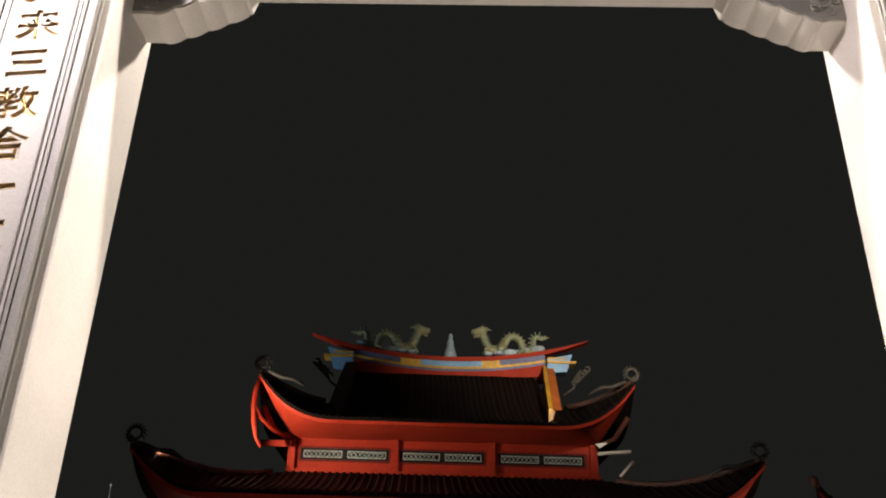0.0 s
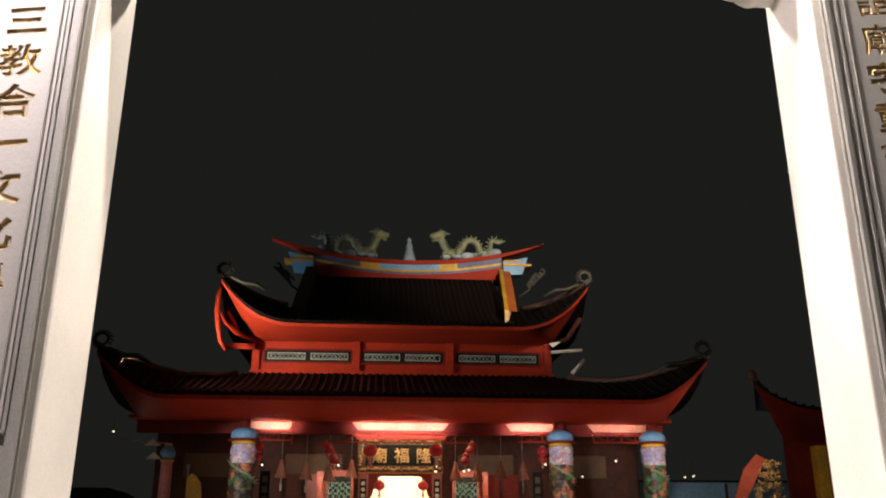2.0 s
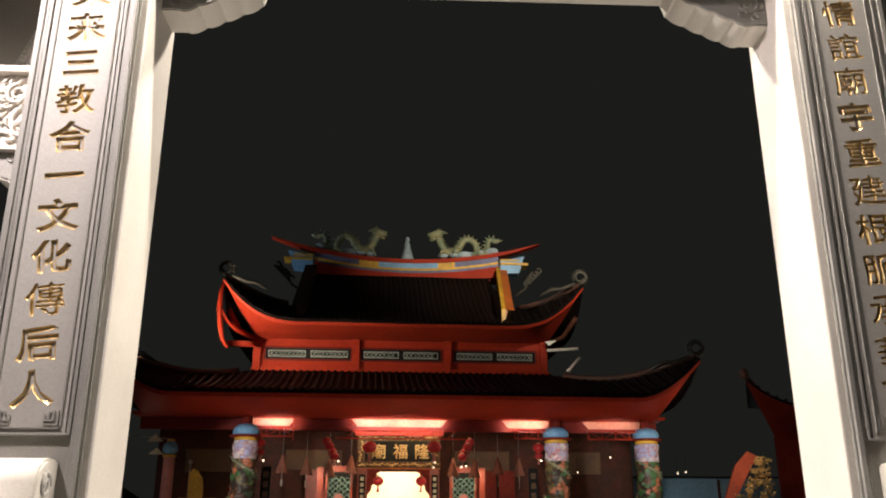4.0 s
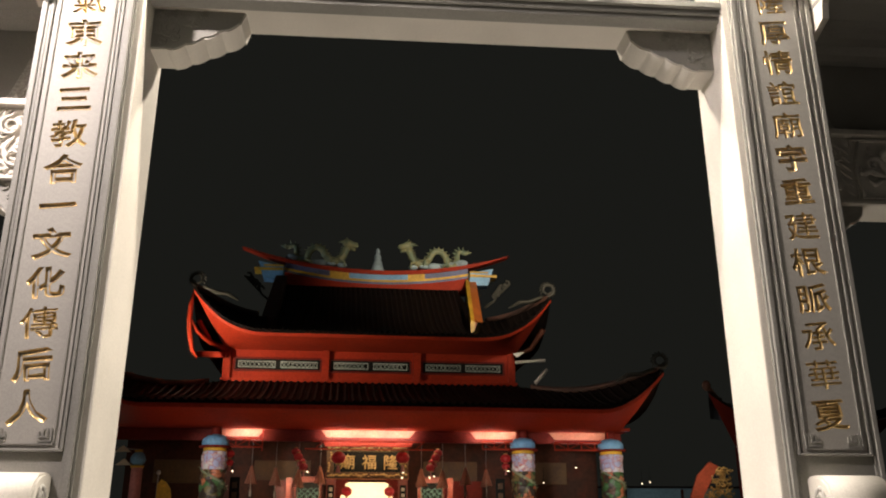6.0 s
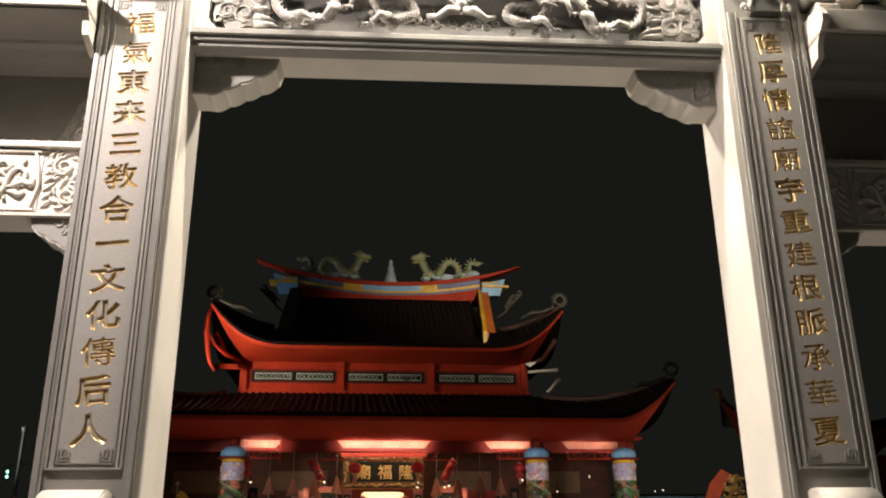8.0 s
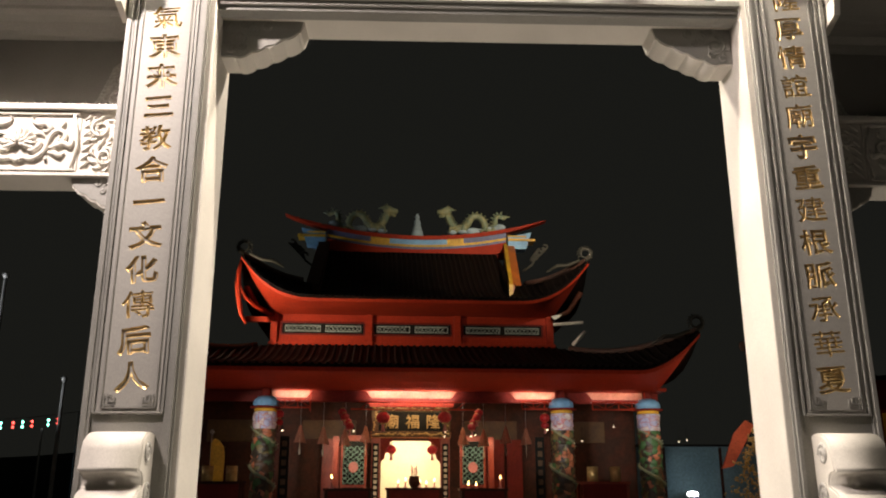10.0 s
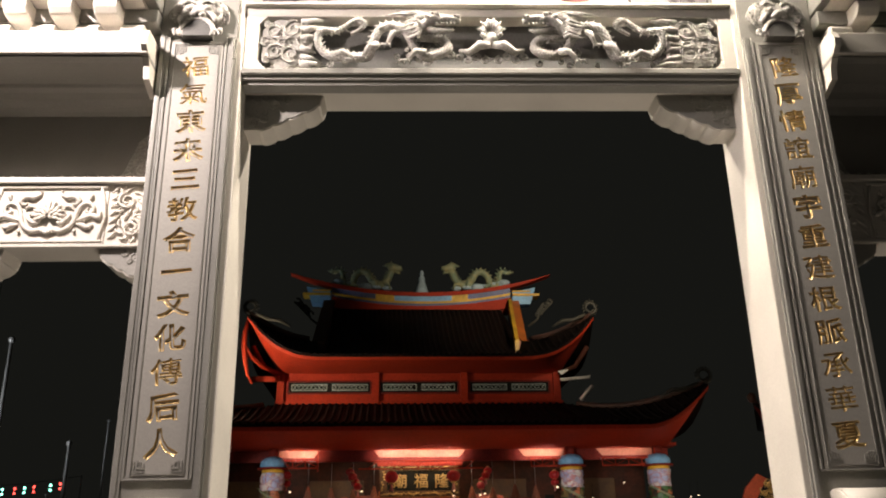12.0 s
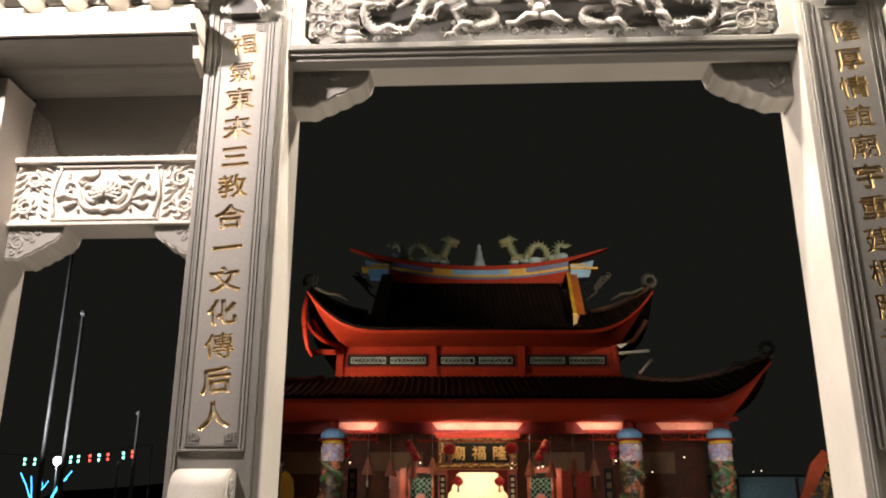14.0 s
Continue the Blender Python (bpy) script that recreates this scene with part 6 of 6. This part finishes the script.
# ---------------------------------------------------------------- side pavilion
def pavilion():
    p = thing("side_pavilion", at_temple(16.5, 2.0, 0), "small red side pavilion with an upturned tiled roof", "pavilion")
    half = 4.2
    bm = bmesh.new()
    rows = []
    for q in range(7):
        g = q / 6
        row = []
        for k in range(29):
            u = -half + 2 * half * k / 28
            f = max(0, (abs(u) / half - 0.4) / 0.6)
            ze = 5.9 + 0.95 * f ** 2.2
            row.append((u * (1 - 0.35 * g * (abs(u) / half)), 0 + 3.2 * g, ze + (6.3 - ze) * g - 0.2 * math.sin(math.pi * g)))
        rows.append(row)
    sheet(bm, rows, 0.1)
    roof = part("roof", bm, M["tile"], p, "dark tiled roof")
    bm = bmesh.new()
    tube(bm, [(-half, 0, 6.95), (-half + 0.4, 0.35, 6.7), (-half + 1.0, 0.9, 6.42), (-half + 2.0, 1.9, 6.28), (-half + 2.6, 2.8, 6.3)], [0.1, 0.1, 0.1, 0.1, 0.1], 7)
    ball(bm, (-half - 0.02, 0, 7.0), 0.17, 0.12, 0.2)
    part("hip_ridge", bm, M["ridge_brown"], roof, "pale weathered hip ridge")
    for k in range(26):
        u = -half + 0.15 + (2 * half - 0.3) * k / 25
        f = max(0, (abs(u) / half - 0.4) / 0.6)
        ze = 5.9 + 0.95 * f ** 2.2
        bm = bmesh.new()
        tube(bm, [(u * (1 - 0.35 * g / 5 * abs(u) / half), 3.2 * g / 5, ze + (6.3 - ze) * g / 5 - 0.2 * math.sin(math.pi * g / 5) + 0.02) for g in range(6)], 0.06, 6)
        part("tile_rib", bm, M["tile"], roof)
    bm = bmesh.new()
    sheet(bm, [[(u * (1 - 0.4 * q), -0.02 + 1.6 * q, (5.78 + 0.95 * max(0, (abs(u) / half - 0.4) / 0.6) ** 2.2) * (1 - q) + 4.85 * q) for u in [-half + 2 * half * k / 28 for k in range(29)]] for q in (0, 0.5, 1)], 0)
    part("soffit", bm, M["deep_red"], p, "dark red soffit")
    bm = bmesh.new()
    box(bm, -2.5, 3.4, 1.6, 1.8, 0, 4.95)
    part("wall", bm, M["deep_red"], p)
    for u in (-1.4, 2.0):
        bm = bmesh.new()
        box(bm, u - 0.2, u + 0.2, 1.2, 1.6, 0, 4.7, 0.02)
        part("post", bm, M["yellow"], p, "yellow post")
    bm = bmesh.new()
    prism(bm, [(-6.25, 2.5), (-5.85, 2.6), (-5.0, 3.95), (-5.3, 4.1), (-5.75, 3.65)], -2.0, -1.9)
    part("brace_board", bm, M["coral"], p, "coral red brace board")
    return p


pavilion()
t = thing("gilded_guardian_carving", at_temple(11.0, -0.6, 0), "gilded openwork carving with leaves on a plinth", "carving")
bm = bmesh.new()
rnd = random.Random(12)
for k in range(220):
    f = rnd.random()
    z = 1.2 + 2.6 * f
    w = 0.25 + 0.75 * (1 - f) ** 0.7
    x, y = -0.15 + 0.5 * f + rnd.gauss(0, 0.4) * w, rnd.gauss(0, 0.18)
    a = rnd.uniform(0, 360)
    tube(bm, arc(x, z, rnd.uniform(0.04, 0.1), a, a + rnd.uniform(120, 300), 5, y, 0.6), [0.012, 0.03, 0.03, 0.025, 0.02, 0.008], 5)
part("openwork", bm, M["gold"], t)["kind"] = "stuff"
bm = bmesh.new()
box(bm, -0.9, 0.9, -0.4, 0.4, 0, 1.25, 0.03)
part("plinth", bm, M["deep_red"], t)

# ---------------------------------------------------------------- far side: flagpoles, coloured lights, dark hill
for x, y, h, r in ((-18.9, 30, 13.5, 0.11), (-18.0, 30, 10.6, 0.12), (-15.0, 30, 6.2, 0.1), (-15.9, 30.6, 4.2, 0.05), (-13.5, 30, 7.1, 0.05)):
    t = thing("flagpole", pose(x, y, 0), "tall thin galvanised flagpole in the dark", "flagpole", "flagpoles")
    bm = bmesh.new()
    tube(bm, [(0, 0, 0), (0, 0, h * 0.5), (0, 0, h)], [r, r * 0.85, r * 0.6], 10)
    part("shaft", bm, M["steel"], t)
    bm = bmesh.new()
    ball(bm, (0, 0, h + 0.04), r * 1.2)
    part("finial", bm, M["steel"], t)
    bm = bmesh.new()
    lathe(bm, [(r * 2, 0), (r * 2, 0.1), (r * 1.1, 0.2)], 10)
    part("foot", bm, M["steel"], t)
# unseen spot added to lift the flagpoles out of the dark
lamp("flagpole_fill", "SPOT", look((-25, 22, 5), (-17.2, 30, 9)), 6000, (0.9, 0.95, 1.0), 0.2, cone=50)

t = thing("yard_floodlight", pose(-33.1, 60, 0), "bright white floodlight on a mast", "floodlight")
bm = bmesh.new()
tube(bm, [(0, 0, 0), (0, 0, 6.1)], 0.07, 8)
part("mast", bm, M["steel"], t)
bm = bmesh.new()
box(bm, -0.3, 0.3, 0, 0.2, 6.1, 6.7, 0.03)
part("housing", bm, M["black"], t)
bm = bmesh.new()
ball(bm, (0, -0.06, 6.4), 0.3, 0.08, 0.3)
part("lens", bm, M["lamp_white"], t)


def led(x, z, mat, k=1.0):
    t = thing("light_lantern", pose(x - 1.3, 60, z - 0.3), "small coloured festoon lantern hanging on a line", "festoon light", "festoon lights")
    bm = bmesh.new()
    ball(bm, (0, 0, 0), 0.09 * k, 0.09 * k, 0.11 * k, 10, 6)
    ball(bm, (0, 0, -0.34), 0.085 * k, 0.085 * k, 0.1 * k, 10, 6)
    pieces("globe", bm, M[mat], t)
    bm = bmesh.new()
    tube(bm, [(0, 0, -0.3), (0, 0, 0.35)], 0.015, 4)
    part("cord", bm, M["black"], t)


for x, z, mat in ((-33.6, 6.8, "led_green"), (-33.0, 6.85, "led_green"), (-30.8, 6.95, "led_green"), (-30.2, 7.0, "led_green"), (-29.3, 7.05, "led_red"), (-28.6, 7.1, "led_green"),
                  (-27.9, 7.15, "led_red"), (-26.7, 7.25, "led_green"), (-26.0, 7.35, "led_red"), (-34.4, 6.8, "led_green")):
    led(x, z, mat)
t = thing("festoon_line", pose(-1.3, 60, -0.3), "thin dark line carrying festoon lights between two poles", "cable")
bm = bmesh.new()
tube(bm, [(-37, 0, 7.3), (-34, 0, 7.1), (-31, 0, 7.25), (-28, 0, 7.45), (-24.5, 0, 7.9)], 0.02, 4)
part("cable", bm, M["black"], t)
for x, h in ((-37, 7.3), (-24.5, 7.9)):
    bm = bmesh.new()
    tube(bm, [(x, 0, 0), (x, 0, h)], 0.05, 6)
    part("pole", bm, M["steel"], t)


def light_tree(x, y, h, seed):
    t = thing("light_tree", pose(x, y, 0), "bare tree wound with blue light chains", "light tree", "light trees")
    rnd = random.Random(seed)
    bm = bmesh.new()
    trunk = bmesh.new()
    tube(trunk, [(0, 0, 0), (0.05, 0, h * 0.45), (0.0, 0, h * 0.6)], [0.16, 0.12, 0.08], 8)
    for k in range(4):
        a = rnd.uniform(-0.9, 0.9)
        z0 = h * rnd.uniform(0.35, 0.6)
        l = h * rnd.uniform(0.25, 0.42)
        p = [(0, 0, z0), (l * 0.4 * a, rnd.uniform(-0.2, 0.2), z0 + l * 0.6), (l * 0.8 * a, rnd.uniform(-0.3, 0.3), z0 + l)]
        tube(trunk, p, [0.06, 0.04, 0.015], 6)
        tube(bm, [(q[0] + 0.03, q[1] - 0.07, q[2]) for q in p], 0.035, 5)
    tube(bm, [(0.12 * math.cos(k * 1.1), 0.17 * math.sin(k * 1.1), h * 0.6 * k / 30) for k in range(31)], 0.03, 5)
    part("trunk", trunk, M["brown"], t)
    part("light_chain", bm, M["led_blue"], t, "glowing blue light chain")


light_tree(-32.6, 56, 5.6, 1)
light_tree(-31.3, 56, 5.8, 2)

bm = bmesh.new()
rnd = random.Random(20)
top = []
for k in range(61):
    x = -160 + 320 * k / 60
    top.append((x, 130 + 8 * math.sin(k), 5 + 2.5 * math.sin(k * 0.7) + rnd.uniform(0, 1.5)))
sheet(bm, [[(x, y - 10, 0) for x, y, z in top], top, [(x, y + 30, 0) for x, y, z in top]], 0)
tagged(part("backdrop", bm, M["backdrop"]), "low dark hill line behind the temple grounds at night", "hill", kind="structure")
